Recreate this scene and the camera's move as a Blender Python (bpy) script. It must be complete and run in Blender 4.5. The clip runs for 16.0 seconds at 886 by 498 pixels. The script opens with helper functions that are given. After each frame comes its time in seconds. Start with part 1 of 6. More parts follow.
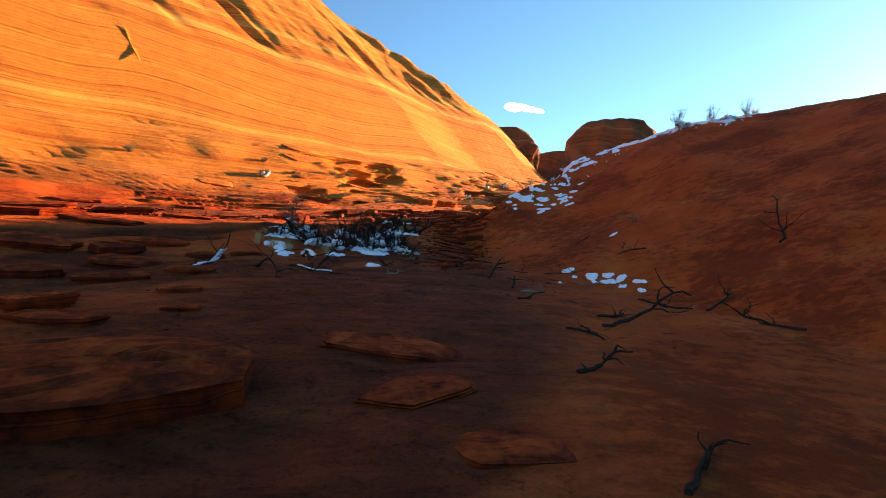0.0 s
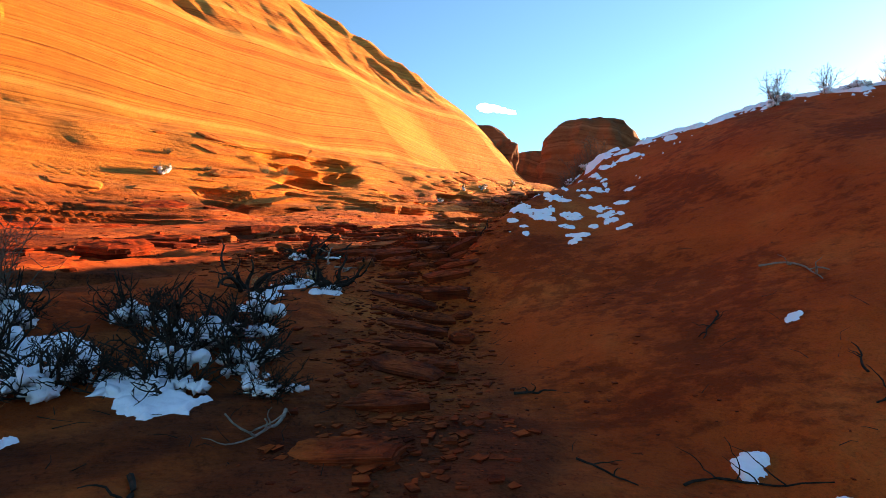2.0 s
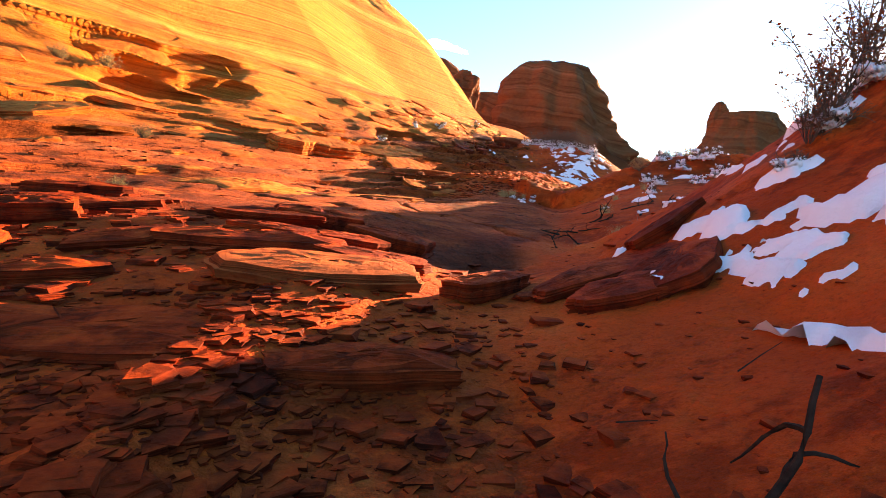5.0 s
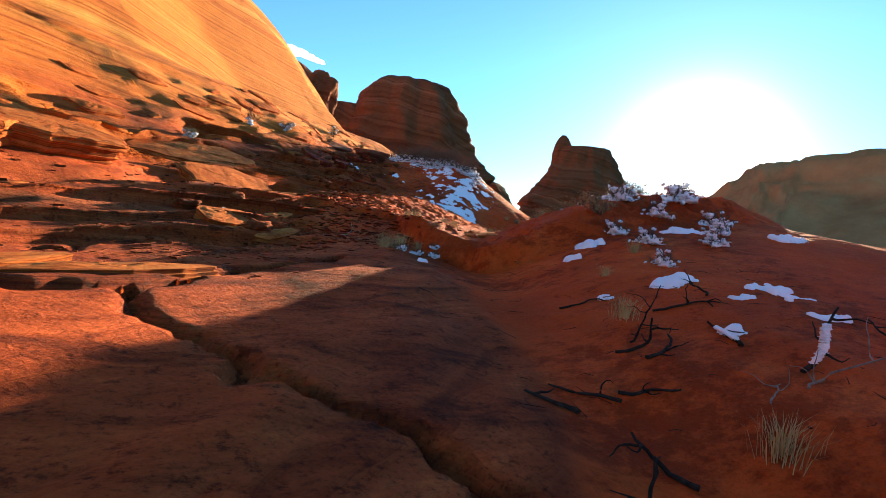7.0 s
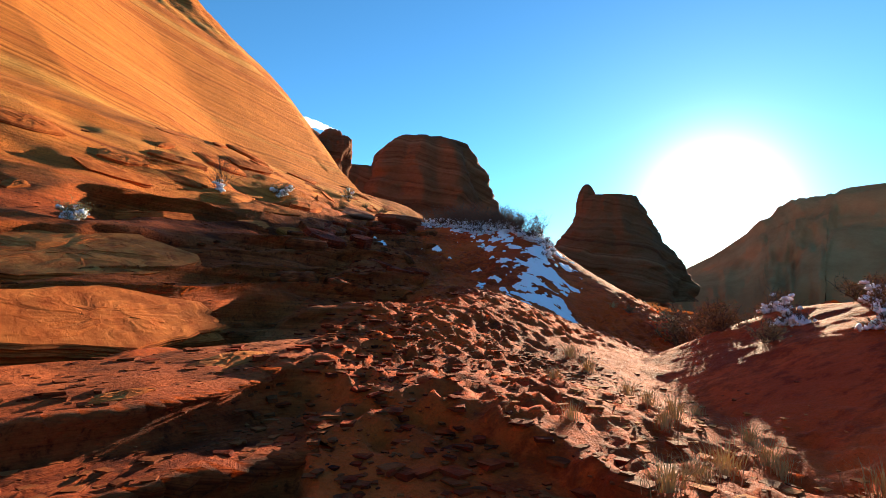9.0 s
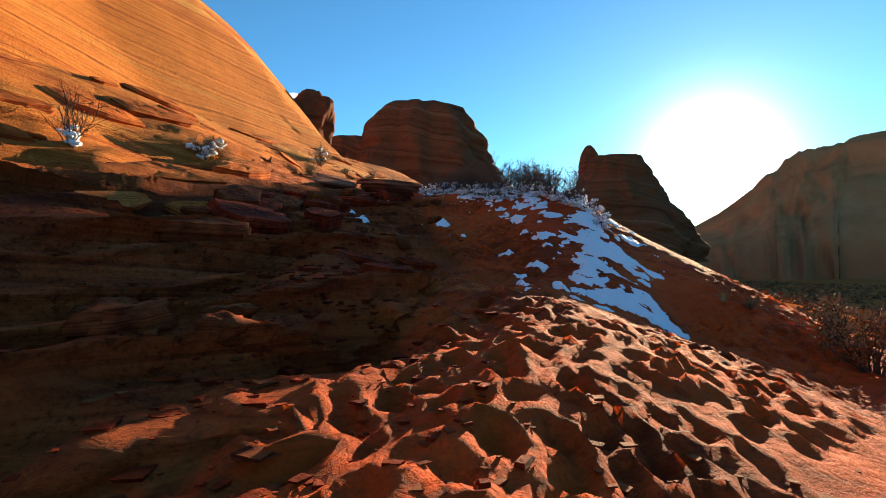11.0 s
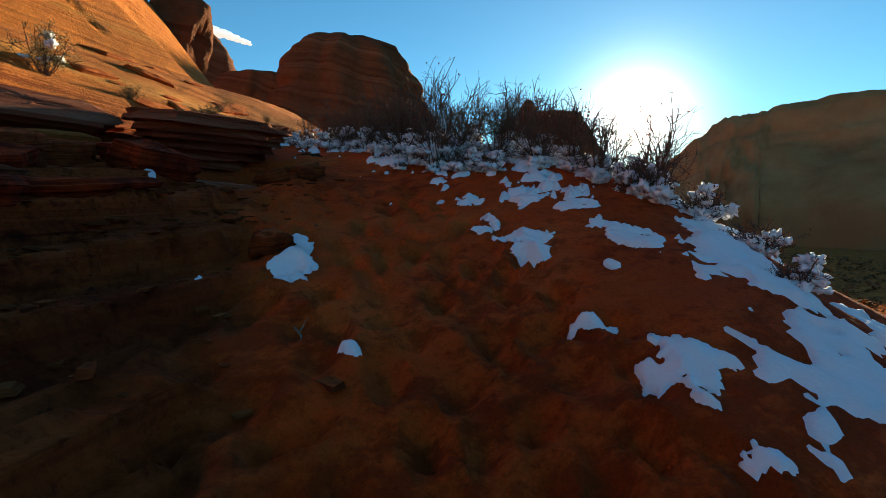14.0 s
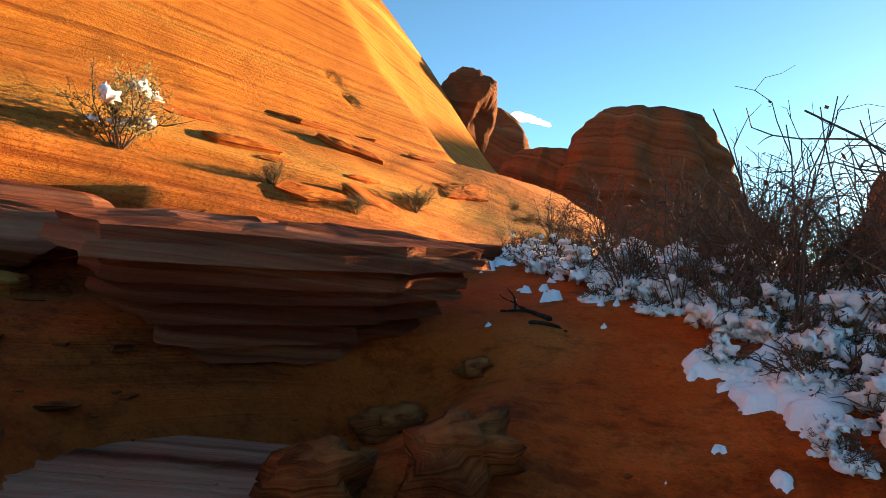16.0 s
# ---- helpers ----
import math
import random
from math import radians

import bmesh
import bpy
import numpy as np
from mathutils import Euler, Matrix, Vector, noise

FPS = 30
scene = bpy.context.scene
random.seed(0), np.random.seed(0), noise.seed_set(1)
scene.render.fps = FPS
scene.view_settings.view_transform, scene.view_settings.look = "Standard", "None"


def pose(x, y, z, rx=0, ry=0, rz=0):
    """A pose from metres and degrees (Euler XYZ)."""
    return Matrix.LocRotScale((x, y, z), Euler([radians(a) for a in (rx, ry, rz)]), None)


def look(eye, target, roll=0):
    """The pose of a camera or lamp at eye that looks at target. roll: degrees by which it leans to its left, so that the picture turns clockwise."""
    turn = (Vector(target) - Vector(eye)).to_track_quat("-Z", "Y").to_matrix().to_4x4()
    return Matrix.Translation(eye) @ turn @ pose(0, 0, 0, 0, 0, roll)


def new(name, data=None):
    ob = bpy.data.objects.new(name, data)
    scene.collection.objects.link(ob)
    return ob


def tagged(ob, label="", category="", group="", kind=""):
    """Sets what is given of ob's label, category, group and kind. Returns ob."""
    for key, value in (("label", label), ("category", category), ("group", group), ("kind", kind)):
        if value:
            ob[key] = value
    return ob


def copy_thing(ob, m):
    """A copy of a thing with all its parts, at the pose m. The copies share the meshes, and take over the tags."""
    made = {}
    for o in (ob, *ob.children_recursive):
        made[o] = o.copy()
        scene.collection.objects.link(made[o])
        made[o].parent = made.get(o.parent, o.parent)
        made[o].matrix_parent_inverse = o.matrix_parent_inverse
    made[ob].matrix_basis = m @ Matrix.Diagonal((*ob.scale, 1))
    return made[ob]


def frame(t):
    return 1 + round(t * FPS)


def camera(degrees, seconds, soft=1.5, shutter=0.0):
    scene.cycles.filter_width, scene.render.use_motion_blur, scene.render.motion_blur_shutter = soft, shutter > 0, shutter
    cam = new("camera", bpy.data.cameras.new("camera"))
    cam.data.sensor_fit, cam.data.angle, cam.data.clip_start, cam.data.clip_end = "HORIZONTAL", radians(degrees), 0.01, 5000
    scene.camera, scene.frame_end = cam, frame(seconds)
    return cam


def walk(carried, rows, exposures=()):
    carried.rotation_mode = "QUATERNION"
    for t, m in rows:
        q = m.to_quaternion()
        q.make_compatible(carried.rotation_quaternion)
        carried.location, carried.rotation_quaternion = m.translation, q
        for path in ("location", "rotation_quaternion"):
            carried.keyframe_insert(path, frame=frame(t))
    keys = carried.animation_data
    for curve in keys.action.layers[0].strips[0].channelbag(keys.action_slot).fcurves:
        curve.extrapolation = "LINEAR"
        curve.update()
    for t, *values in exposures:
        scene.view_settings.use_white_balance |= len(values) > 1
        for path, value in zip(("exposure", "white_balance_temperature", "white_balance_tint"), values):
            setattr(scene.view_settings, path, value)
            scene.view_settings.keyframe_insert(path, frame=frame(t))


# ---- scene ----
cam = camera(80.6, 16.0, soft=0.8)
PATH = [
    (0, (0.872, -1.714, 0.771), (0.770, 0.283, 0.813), -2.5),
    (0.5, (1.083, 0.910, 0.975), (0.968, 2.904, 1.074), -2.3),
    (1, (1.166, 3.100, 1.638), (1.032, 5.095, 1.683), -4.2),
    (1.5, (1.027, 5.460, 2.013), (0.965, 7.458, 2.062), -3.4),
    (2, (0.867, 7.808, 2.233), (0.871, 9.808, 2.272), -2.5),
    (2.5, (0.694, 10.106, 2.391), (0.732, 12.105, 2.396), -2.1),
    (3, (0.680, 12.622, 2.617), (0.735, 14.621, 2.592), -1.6),
    (3.5, (0.580, 15.047, 2.961), (0.644, 17.046, 2.947), 2.4),
    (4, (0.564, 17.472, 3.423), (0.675, 19.460, 3.232), 2.3),
    (4.2, (0.617, 18.244, 3.580), (0.762, 20.230, 3.386), 2.3),
    (6.3, (1.633, 26.246, 3.976), (2.107, 28.187, 3.893), 2.6),
    (6.5, (1.775, 27.224, 4.127), (2.328, 29.146, 4.125), 2.9),
    (7, (2.248, 29.455, 4.565), (3.028, 31.295, 4.469), 4.8),
    (7.5, (2.732, 32.020, 4.891), (3.476, 33.877, 4.900), 5.5),
    (8, (3.141, 34.507, 5.224), (3.853, 36.376, 5.195), 4.6),
    (8.5, (3.596, 37.029, 5.574), (4.299, 38.901, 5.619), 2.3),
    (9, (4.107, 39.300, 5.981), (4.810, 41.169, 6.098), 1.3),
    (9.2, (4.270, 40.103, 6.070), (4.975, 41.969, 6.213), 1.8),
    (11.3, (6.609, 47.223, 6.683), (7.321, 49.092, 6.681), -2.0),
    (11.5, (6.834, 48.171, 6.843), (7.579, 50.028, 6.850), -1.4),
    (12, (7.439, 50.265, 7.032), (8.285, 52.077, 7.007), -1.5),
    (12.5, (8.245, 51.856, 7.310), (9.208, 53.609, 7.310), -1.9),
    (13, (9.180, 53.356, 7.419), (10.150, 55.104, 7.394), 0.6),
    (13.5, (10.013, 54.973, 7.689), (10.959, 56.735, 7.647), 2.6),
    (14, (11.083, 56.531, 7.907), (12.026, 58.286, 7.731), -0.0),
    (14.5, (12.012, 58.306, 8.320), (12.777, 60.154, 8.328), 3.7),
    (15, (12.789, 60.028, 8.735), (13.215, 61.980, 8.831), 5.2),
    (15.5, (13.216, 61.313, 8.936), (13.421, 63.301, 8.994), 4.9),
    (16, (13.194, 62.965, 9.246), (13.123, 64.963, 9.301), 4.7),
]
walk(cam, [(t, look(eye, target, roll)) for t, eye, target, roll in PATH],
     [(0, 2.3, 9400, 26), (3, 2.75, 9800, 31), (4, 3.05, 11500, 42), (6.5, 2.5, 8000, 23), (7.1, 2.15, 7300, 18), (9, 1.75, 6800, 13), (12, 1.6, 7400, 9), (13.5, 1.45, 7500, 8), (14, 1.22, 7500, 4), (15, 1.5, 8500, 8), (16, 2.25, 9500, 17)])

# ---- world, sun and exposure ----
SUN_AZ, SUN_EL = 48.3, 8.2          # degrees from +y towards +x, and above the horizon
sun_dir = Vector((math.sin(radians(SUN_AZ)) * math.cos(radians(SUN_EL)), math.cos(radians(SUN_AZ)) * math.cos(radians(SUN_EL)), math.sin(radians(SUN_EL))))
world = bpy.data.worlds.new("sky")
scene.world = world
world.use_nodes = True
wn, wl = world.node_tree.nodes, world.node_tree.links
sky = wn.new("ShaderNodeTexSky")
sky.sky_type = "NISHITA"
sky.sun_disc = False
sky.sun_elevation, sky.sun_rotation = radians(SUN_EL), radians(SUN_AZ)
sky.altitude, sky.air_density, sky.dust_density, sky.ozone_density = 1500, 1.0, 0.25, 3.0
wn["Background"].inputs["Strength"].default_value = 0.081
# the bright aureole that hazy air makes round the low sun
coord = wn.new("ShaderNodeTexCoord")
dotp = wn.new("ShaderNodeVectorMath")
dotp.operation = "DOT_PRODUCT"
dotp.inputs[1].default_value = sun_dir
wl.new(coord.outputs["Generated"], dotp.inputs[0])
total = None
for power, gain in ((1500.0, 70.0), (260.0, 8.0), (30.0, 0.5)):
    up = wn.new("ShaderNodeMath")
    up.operation = "MAXIMUM"
    wl.new(dotp.outputs["Value"], up.inputs[0])
    up.inputs[1].default_value = 0.0
    pw = wn.new("ShaderNodeMath")
    pw.operation = "POWER"
    wl.new(up.outputs[0], pw.inputs[0])
    pw.inputs[1].default_value = power
    mul = wn.new("ShaderNodeMath")
    mul.operation = "MULTIPLY_ADD"
    wl.new(pw.outputs[0], mul.inputs[0])
    mul.inputs[1].default_value = gain
    if total is None:
        mul.inputs[2].default_value = 0.0
    else:
        wl.new(total.outputs[0], mul.inputs[2])
    total = mul
tintw = wn.new("ShaderNodeVectorMath")
tintw.operation = "SCALE"
tintw.inputs[0].default_value = (1.0, 0.95, 0.86)
wl.new(total.outputs[0], tintw.inputs["Scale"])
addw = wn.new("ShaderNodeVectorMath")
addw.operation = "ADD"
deep = wn.new("ShaderNodeVectorMath")
deep.operation = "MULTIPLY"
deep.inputs[1].default_value = (0.50, 0.98, 1.13)
wl.new(sky.outputs["Color"], deep.inputs[0])
wl.new(deep.outputs["Vector"], addw.inputs[0])
wl.new(tintw.outputs["Vector"], addw.inputs[1])
wl.new(addw.outputs["Vector"], wn["Background"].inputs["Color"])

sun_data = bpy.data.lights.new("sun", "SUN")
sun_data.energy, sun_data.angle, sun_data.color = 5.0, radians(0.55), (1.0, 0.82, 0.55)
sun = new("sun", sun_data)
sun.matrix_world = look(sun_dir * 300, (0, 0, 0))


# ---- materials ----
def mat(name, rough=0.9):
    m = bpy.data.materials.new(name)
    m.use_nodes = True
    b = m.node_tree.nodes["Principled BSDF"]
    b.inputs["Roughness"].default_value = rough
    b.inputs["Specular IOR Level"].default_value = 0.06
    return m, m.node_tree.nodes, m.node_tree.links, b


def noise_tex(n, l, vec, scale, detail=6.0, rough=0.6, distort=0.0):
    t = n.new("ShaderNodeTexNoise")
    t.inputs["Scale"].default_value, t.inputs["Detail"].default_value = scale, detail
    t.inputs["Roughness"].default_value, t.inputs["Distortion"].default_value = rough, distort
    if vec is not None:
        l.new(vec, t.inputs["Vector"])
    return t


def ramp(n, l, fac, stops):
    r = n.new("ShaderNodeValToRGB")
    e = r.color_ramp.elements
    while len(e) < len(stops):
        e.new(0.5)
    for k, (p, c) in zip(e, stops):
        k.position, k.color = p, (*c, 1.0) if len(c) == 3 else c
    l.new(fac, r.inputs[0])
    return r


def mix(n, l, fac, a, b, mode="MIX"):
    m = n.new("ShaderNodeMix")
    m.data_type, m.blend_type = "RGBA", mode
    for sock, v in ((m.inputs[0], fac), (m.inputs[6], a), (m.inputs[7], b)):
        if hasattr(v, "links"):
            l.new(v, sock)
        elif isinstance(v, (int, float)):
            sock.default_value = v
        else:
            sock.default_value = (*v, 1.0)
    return m.outputs[2]


def maths(n, l, op, a, b=0.0, c=None):
    m = n.new("ShaderNodeMath")
    m.operation = op
    for sock, v in zip(m.inputs, (a, b) if c is None else (a, b, c)):
        if hasattr(v, "links"):
            l.new(v, sock)
        else:
            sock.default_value = v
    return m.outputs[0]


def bump(n, l, height, strength, distance, normal=None):
    b = n.new("ShaderNodeBump")
    b.inputs["Strength"].default_value, b.inputs["Distance"].default_value = strength, distance
    l.new(height, b.inputs["Height"])
    if normal is not None:
        l.new(normal, b.inputs["Normal"])
    return b.outputs["Normal"]


def stretched(n, l, sx, sy, sz, rot=(0, 0, 0)):
    g = n.new("ShaderNodeNewGeometry")
    mp = n.new("ShaderNodeMapping")
    mp.inputs["Scale"].default_value = (sx, sy, sz)
    mp.inputs["Rotation"].default_value = [radians(a) for a in rot]
    l.new(g.outputs["Position"], mp.inputs["Vector"])
    return mp.outputs["Vector"], g


def noise_1d(n, l, w, scale, detail, rough):
    t = n.new("ShaderNodeTexNoise")
    t.noise_dimensions = "1D"
    t.inputs["Scale"].default_value, t.inputs["Detail"].default_value, t.inputs["Roughness"].default_value = scale, detail, rough
    l.new(w, t.inputs["W"])
    return t.outputs["Fac"]


def strata_colour(n, l, deep, mid, pale, fine=4.5, broad=0.45, warp=0.9, dip=0.045, line=1.0, across=0.05):
    """Thin bedding lines over broad colour bands, nearly level, gently warped, that fade in and out."""
    g = n.new("ShaderNodeNewGeometry")
    pos = g.outputs["Position"]
    xyz = n.new("ShaderNodeSeparateXYZ")
    l.new(pos, xyz.inputs[0])
    bed = maths(n, l, "MULTIPLY_ADD", xyz.outputs["X"], dip, xyz.outputs["Z"])
    bed = maths(n, l, "MULTIPLY_ADD", xyz.outputs["Y"], across, bed)
    low = noise_tex(n, l, pos, 0.045, 2.0, 0.5)
    bed = maths(n, l, "MULTIPLY_ADD", low.outputs["Fac"], warp * 6.0, bed)
    small = noise_tex(n, l, pos, 0.5, 3.0, 0.5)
    bed = maths(n, l, "MULTIPLY_ADD", small.outputs["Fac"], warp * 0.12, bed)
    a = noise_1d(n, l, bed, broad, 3.0, 0.6)
    b = noise_1d(n, l, bed, fine, 7.0, 0.78)
    c = noise_tex(n, l, pos, 0.35, 5.0, 0.6)
    base = ramp(n, l, a, ((0.30, deep), (0.45, mid), (0.56, mid), (0.72, pale))).outputs[0]
    lines = ramp(n, l, b, ((0.36, (0.36, 0.22, 0.15)), (0.45, (0.82, 0.74, 0.66)), (0.55, (1, 1, 1)), (0.66, (1.2, 1.3, 1.35)))).outputs[0]
    fade = ramp(n, l, c.outputs["Fac"], ((0.35, (0.45 * line,) * 3), (0.62, (line,) * 3))).outputs[0]
    col = mix(n, l, fade, base, mix(n, l, 1.0, base, lines, "MULTIPLY"))
    blotch = ramp(n, l, noise_tex(n, l, pos, 1.3, 6.0, 0.65).outputs["Fac"], ((0.35, (0.78, 0.7, 0.64)), (0.6, (1.05, 1.05, 1.0)))).outputs[0]
    return mix(n, l, 0.55, col, blotch, "MULTIPLY"), b, c.outputs["Fac"], g


def make_ground_material():
    m, n, l, b = mat("sand_and_sandstone", 0.9)
    at = n.new("ShaderNodeAttribute")
    at.attribute_name = "rock"
    dk = n.new("ShaderNodeAttribute")
    dk.attribute_name = "varnish_shade"
    rock, fine, blot, g = strata_colour(n, l, (0.35, 0.052, 0.012), (0.52, 0.100, 0.024), (0.60, 0.180, 0.070), 7.0, 0.9, 0.4)
    pos = g.outputs["Position"]
    # near-black rock colour, for varnish and for deep shade alike
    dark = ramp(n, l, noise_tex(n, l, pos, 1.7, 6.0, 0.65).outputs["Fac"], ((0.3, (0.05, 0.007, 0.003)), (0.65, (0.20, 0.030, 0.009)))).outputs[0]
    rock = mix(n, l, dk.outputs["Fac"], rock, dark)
    cl = n.new("ShaderNodeAttribute")
    cl.attribute_name = "cliff"
    face = strata_colour(n, l, (0.58, 0.150, 0.024), (0.73, 0.235, 0.042), (0.82, 0.38, 0.09))[0]
    specks = ramp(n, l, noise_tex(n, l, pos, 5.5, 8.0, 0.72).outputs["Fac"], ((0.36, (0.30, 0.20, 0.16)), (0.46, (0.92, 0.9, 0.88)), (0.7, (1.12, 1.12, 1.1)))).outputs[0]
    rock = mix(n, l, 0.75, rock, specks, "MULTIPLY")
    along_bed, _ = stretched(n, l, 0.45, 2.1, 2.4, (0, 0, -38))
    streak = noise_tex(n, l, along_bed, 1.0, 8.0, 0.68, 0.4)
    rock = mix(n, l, 0.9, rock, ramp(n, l, streak.outputs["Fac"], ((0.35, (0.34, 0.26, 0.23)), (0.46, (0.85, 0.81, 0.77)), (0.56, (1.0, 1.0, 1.0)), (0.68, (1.35, 1.55, 1.7)))).outputs[0], "MULTIPLY")
    rock = mix(n, l, cl.outputs["Fac"], rock, face)
    s1 = noise_tex(n, l, pos, 0.6, 5.0, 0.6)
    s2 = noise_tex(n, l, pos, 160.0, 2.0, 0.6)
    s3 = noise_tex(n, l, pos, 9.0, 6.0, 0.65)
    sand = ramp(n, l, s1.outputs["Fac"], ((0.3, (0.42, 0.052, 0.007)), (0.55, (0.62, 0.086, 0.012)), (0.75, (0.72, 0.150, 0.032)))).outputs[0]
    damp, _ = stretched(n, l, 3.0, 4.6, 3.0, (0, 0, 25))
    flecks = noise_tex(n, l, damp, 1.0, 7.0, 0.72)
    where = noise_tex(n, l, pos, 0.35, 3.0, 0.5)
    fl = maths(n, l, "MULTIPLY_ADD", where.outputs["Fac"], 0.9, flecks.outputs["Fac"])
    sand = mix(n, l, 0.8, sand, ramp(n, l, fl, ((0.84, (0.42, 0.34, 0.30)), (0.98, (1, 1, 1)))).outputs[0], "MULTIPLY")
    grain = ramp(n, l, s2.outputs["Fac"], ((0.3, (0.8, 0.76, 0.72)), (0.7, (1.12, 1.1, 1.08)))).outputs[0]
    sand = mix(n, l, 0.8, sand, grain, "MULTIPLY")
    sand = mix(n, l, 0.35, sand, ramp(n, l, s3.outputs["Fac"], ((0.35, (0.7, 0.62, 0.55)), (0.55, (1, 1, 1)))).outputs[0], "MULTIPLY")
    clods = noise_tex(n, l, pos, 34.0, 5.0, 0.75)
    sand = mix(n, l, 0.75, sand, ramp(n, l, clods.outputs["Fac"], ((0.33, (0.55, 0.48, 0.42)), (0.46, (0.96, 0.95, 0.94)), (0.66, (1.12, 1.12, 1.12)))).outputs[0], "MULTIPLY")
    pits = noise_tex(n, l, pos, 22.0, 7.0, 0.75)
    rock = mix(n, l, 0.7, rock, ramp(n, l, pits.outputs["Fac"], ((0.36, (0.42, 0.34, 0.30)), (0.48, (0.96, 0.95, 0.94)), (0.66, (1.15, 1.15, 1.12)))).outputs[0], "MULTIPLY")
    scrub = n.new("ShaderNodeAttribute")
    scrub.attribute_name = "scrub"
    soil = ramp(n, l, noise_tex(n, l, pos, 0.8, 8.0, 0.7).outputs["Fac"], ((0.36, (0.22, 0.07, 0.025)), (0.5, (0.44, 0.13, 0.038)), (0.66, (0.60, 0.19, 0.055)))).outputs[0]
    land_col = mix(n, l, scrub.outputs["Fac"], mix(n, l, at.outputs["Fac"], sand, rock), soil)
    l.new(land_col, b.inputs["Base Color"])
    l.new(maths(n, l, "MULTIPLY_ADD", scrub.outputs["Fac"], -0.11, 0.11), b.inputs["Specular IOR Level"])
    rh = maths(n, l, "MULTIPLY", fine, 1.3)
    rfine = noise_tex(n, l, pos, 14.0, 8.0, 0.7)
    rh = maths(n, l, "MULTIPLY_ADD", rfine.outputs["Fac"], 0.7, rh)
    sh = maths(n, l, "MULTIPLY_ADD", s3.outputs["Fac"], 0.75, maths(n, l, "MULTIPLY", s2.outputs["Fac"], 0.05))
    height = n.new("ShaderNodeMix")
    l.new(at.outputs["Fac"], height.inputs[0]), l.new(sh, height.inputs[2]), l.new(rh, height.inputs[3])
    rough_normal = bump(n, l, height.outputs[0], 0.95, 0.105)
    l.new(maths(n, l, "MULTIPLY_ADD", scrub.outputs["Fac"], -0.9, 0.9), rough_normal.node.inputs["Strength"])
    l.new(rough_normal, b.inputs["Normal"])
    return m


def make_strata_material(name, deep, mid, pale, fine=4.5, broad=0.45, relief=0.12, warp=0.9, dip=0.045, line=1.0, across=0.05):
    m, n, l, b = mat(name, 0.9)
    col, f, blot, g = strata_colour(n, l, deep, mid, pale, fine, broad, warp, dip, line, across)
    l.new(col, b.inputs["Base Color"])
    h = maths(n, l, "MULTIPLY", f, 1.2)
    h = maths(n, l, "MULTIPLY_ADD", noise_tex(n, l, g.outputs["Position"], 11.0, 8.0, 0.7).outputs["Fac"], 0.4, h)
    l.new(bump(n, l, h, 0.7, relief), b.inputs["Normal"])
    return m


def make_plain_material(name, lo, hi, scale, rough=0.9, relief=0.01, bscale=30.0):
    m, n, l, b = mat(name, rough)
    g = n.new("ShaderNodeTexCoord").outputs["Object"]
    t = noise_tex(n, l, g, scale, 6.0, 0.65)
    inf = n.new("ShaderNodeObjectInfo")
    col = ramp(n, l, t.outputs["Fac"], ((0.3, lo), (0.7, hi))).outputs[0]
    vary = ramp(n, l, inf.outputs["Random"], ((0.0, (0.8, 0.8, 0.8)), (1.0, (1.15, 1.15, 1.15)))).outputs[0]
    l.new(mix(n, l, 1.0, col, vary, "MULTIPLY"), b.inputs["Base Color"])
    l.new(bump(n, l, noise_tex(n, l, g, bscale, 6.0, 0.7).outputs["Fac"], 0.6, relief), b.inputs["Normal"])
    return m


M_GROUND = make_ground_material()
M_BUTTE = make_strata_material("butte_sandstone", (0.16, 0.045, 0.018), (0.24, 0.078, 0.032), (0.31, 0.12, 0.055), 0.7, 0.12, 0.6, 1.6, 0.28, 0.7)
# warm, bright base colour that carries the haze over the far slopes
M_FAR = make_plain_material("far_hillside", (0.50, 0.17, 0.065), (0.72, 0.30, 0.12), 0.06, 0.95, 1.5, 0.25)


def scrub_on_flats(m):
    """Scrub brown on the low ground of a far hillside that also tones down its sunlit foot, thinning out up the slope.
    """
    n, l = m.node_tree.nodes, m.node_tree.links
    b = n["Principled BSDF"]
    b.inputs["Specular IOR Level"].default_value = 0.0
    bare_rock = b.inputs["Base Color"].links[0].from_socket
    g = n.new("ShaderNodeNewGeometry")
    xyz = n.new("ShaderNodeSeparateXYZ")
    l.new(g.outputs["Position"], xyz.inputs[0])
    patch = noise_tex(n, l, g.outputs["Position"], 0.03, 5.0, 0.6)
    up = maths(n, l, "MULTIPLY_ADD", patch.outputs["Fac"], 12.0, xyz.outputs["Z"])
    fac = ramp(n, l, maths(n, l, "MULTIPLY", up, 0.025), ((0.05, (0, 0, 0)), (0.4, (1, 1, 1)))).outputs[0]
    l.new(mix(n, l, fac, (0.40, 0.15, 0.06), bare_rock), b.inputs["Base Color"])


scrub_on_flats(M_FAR)


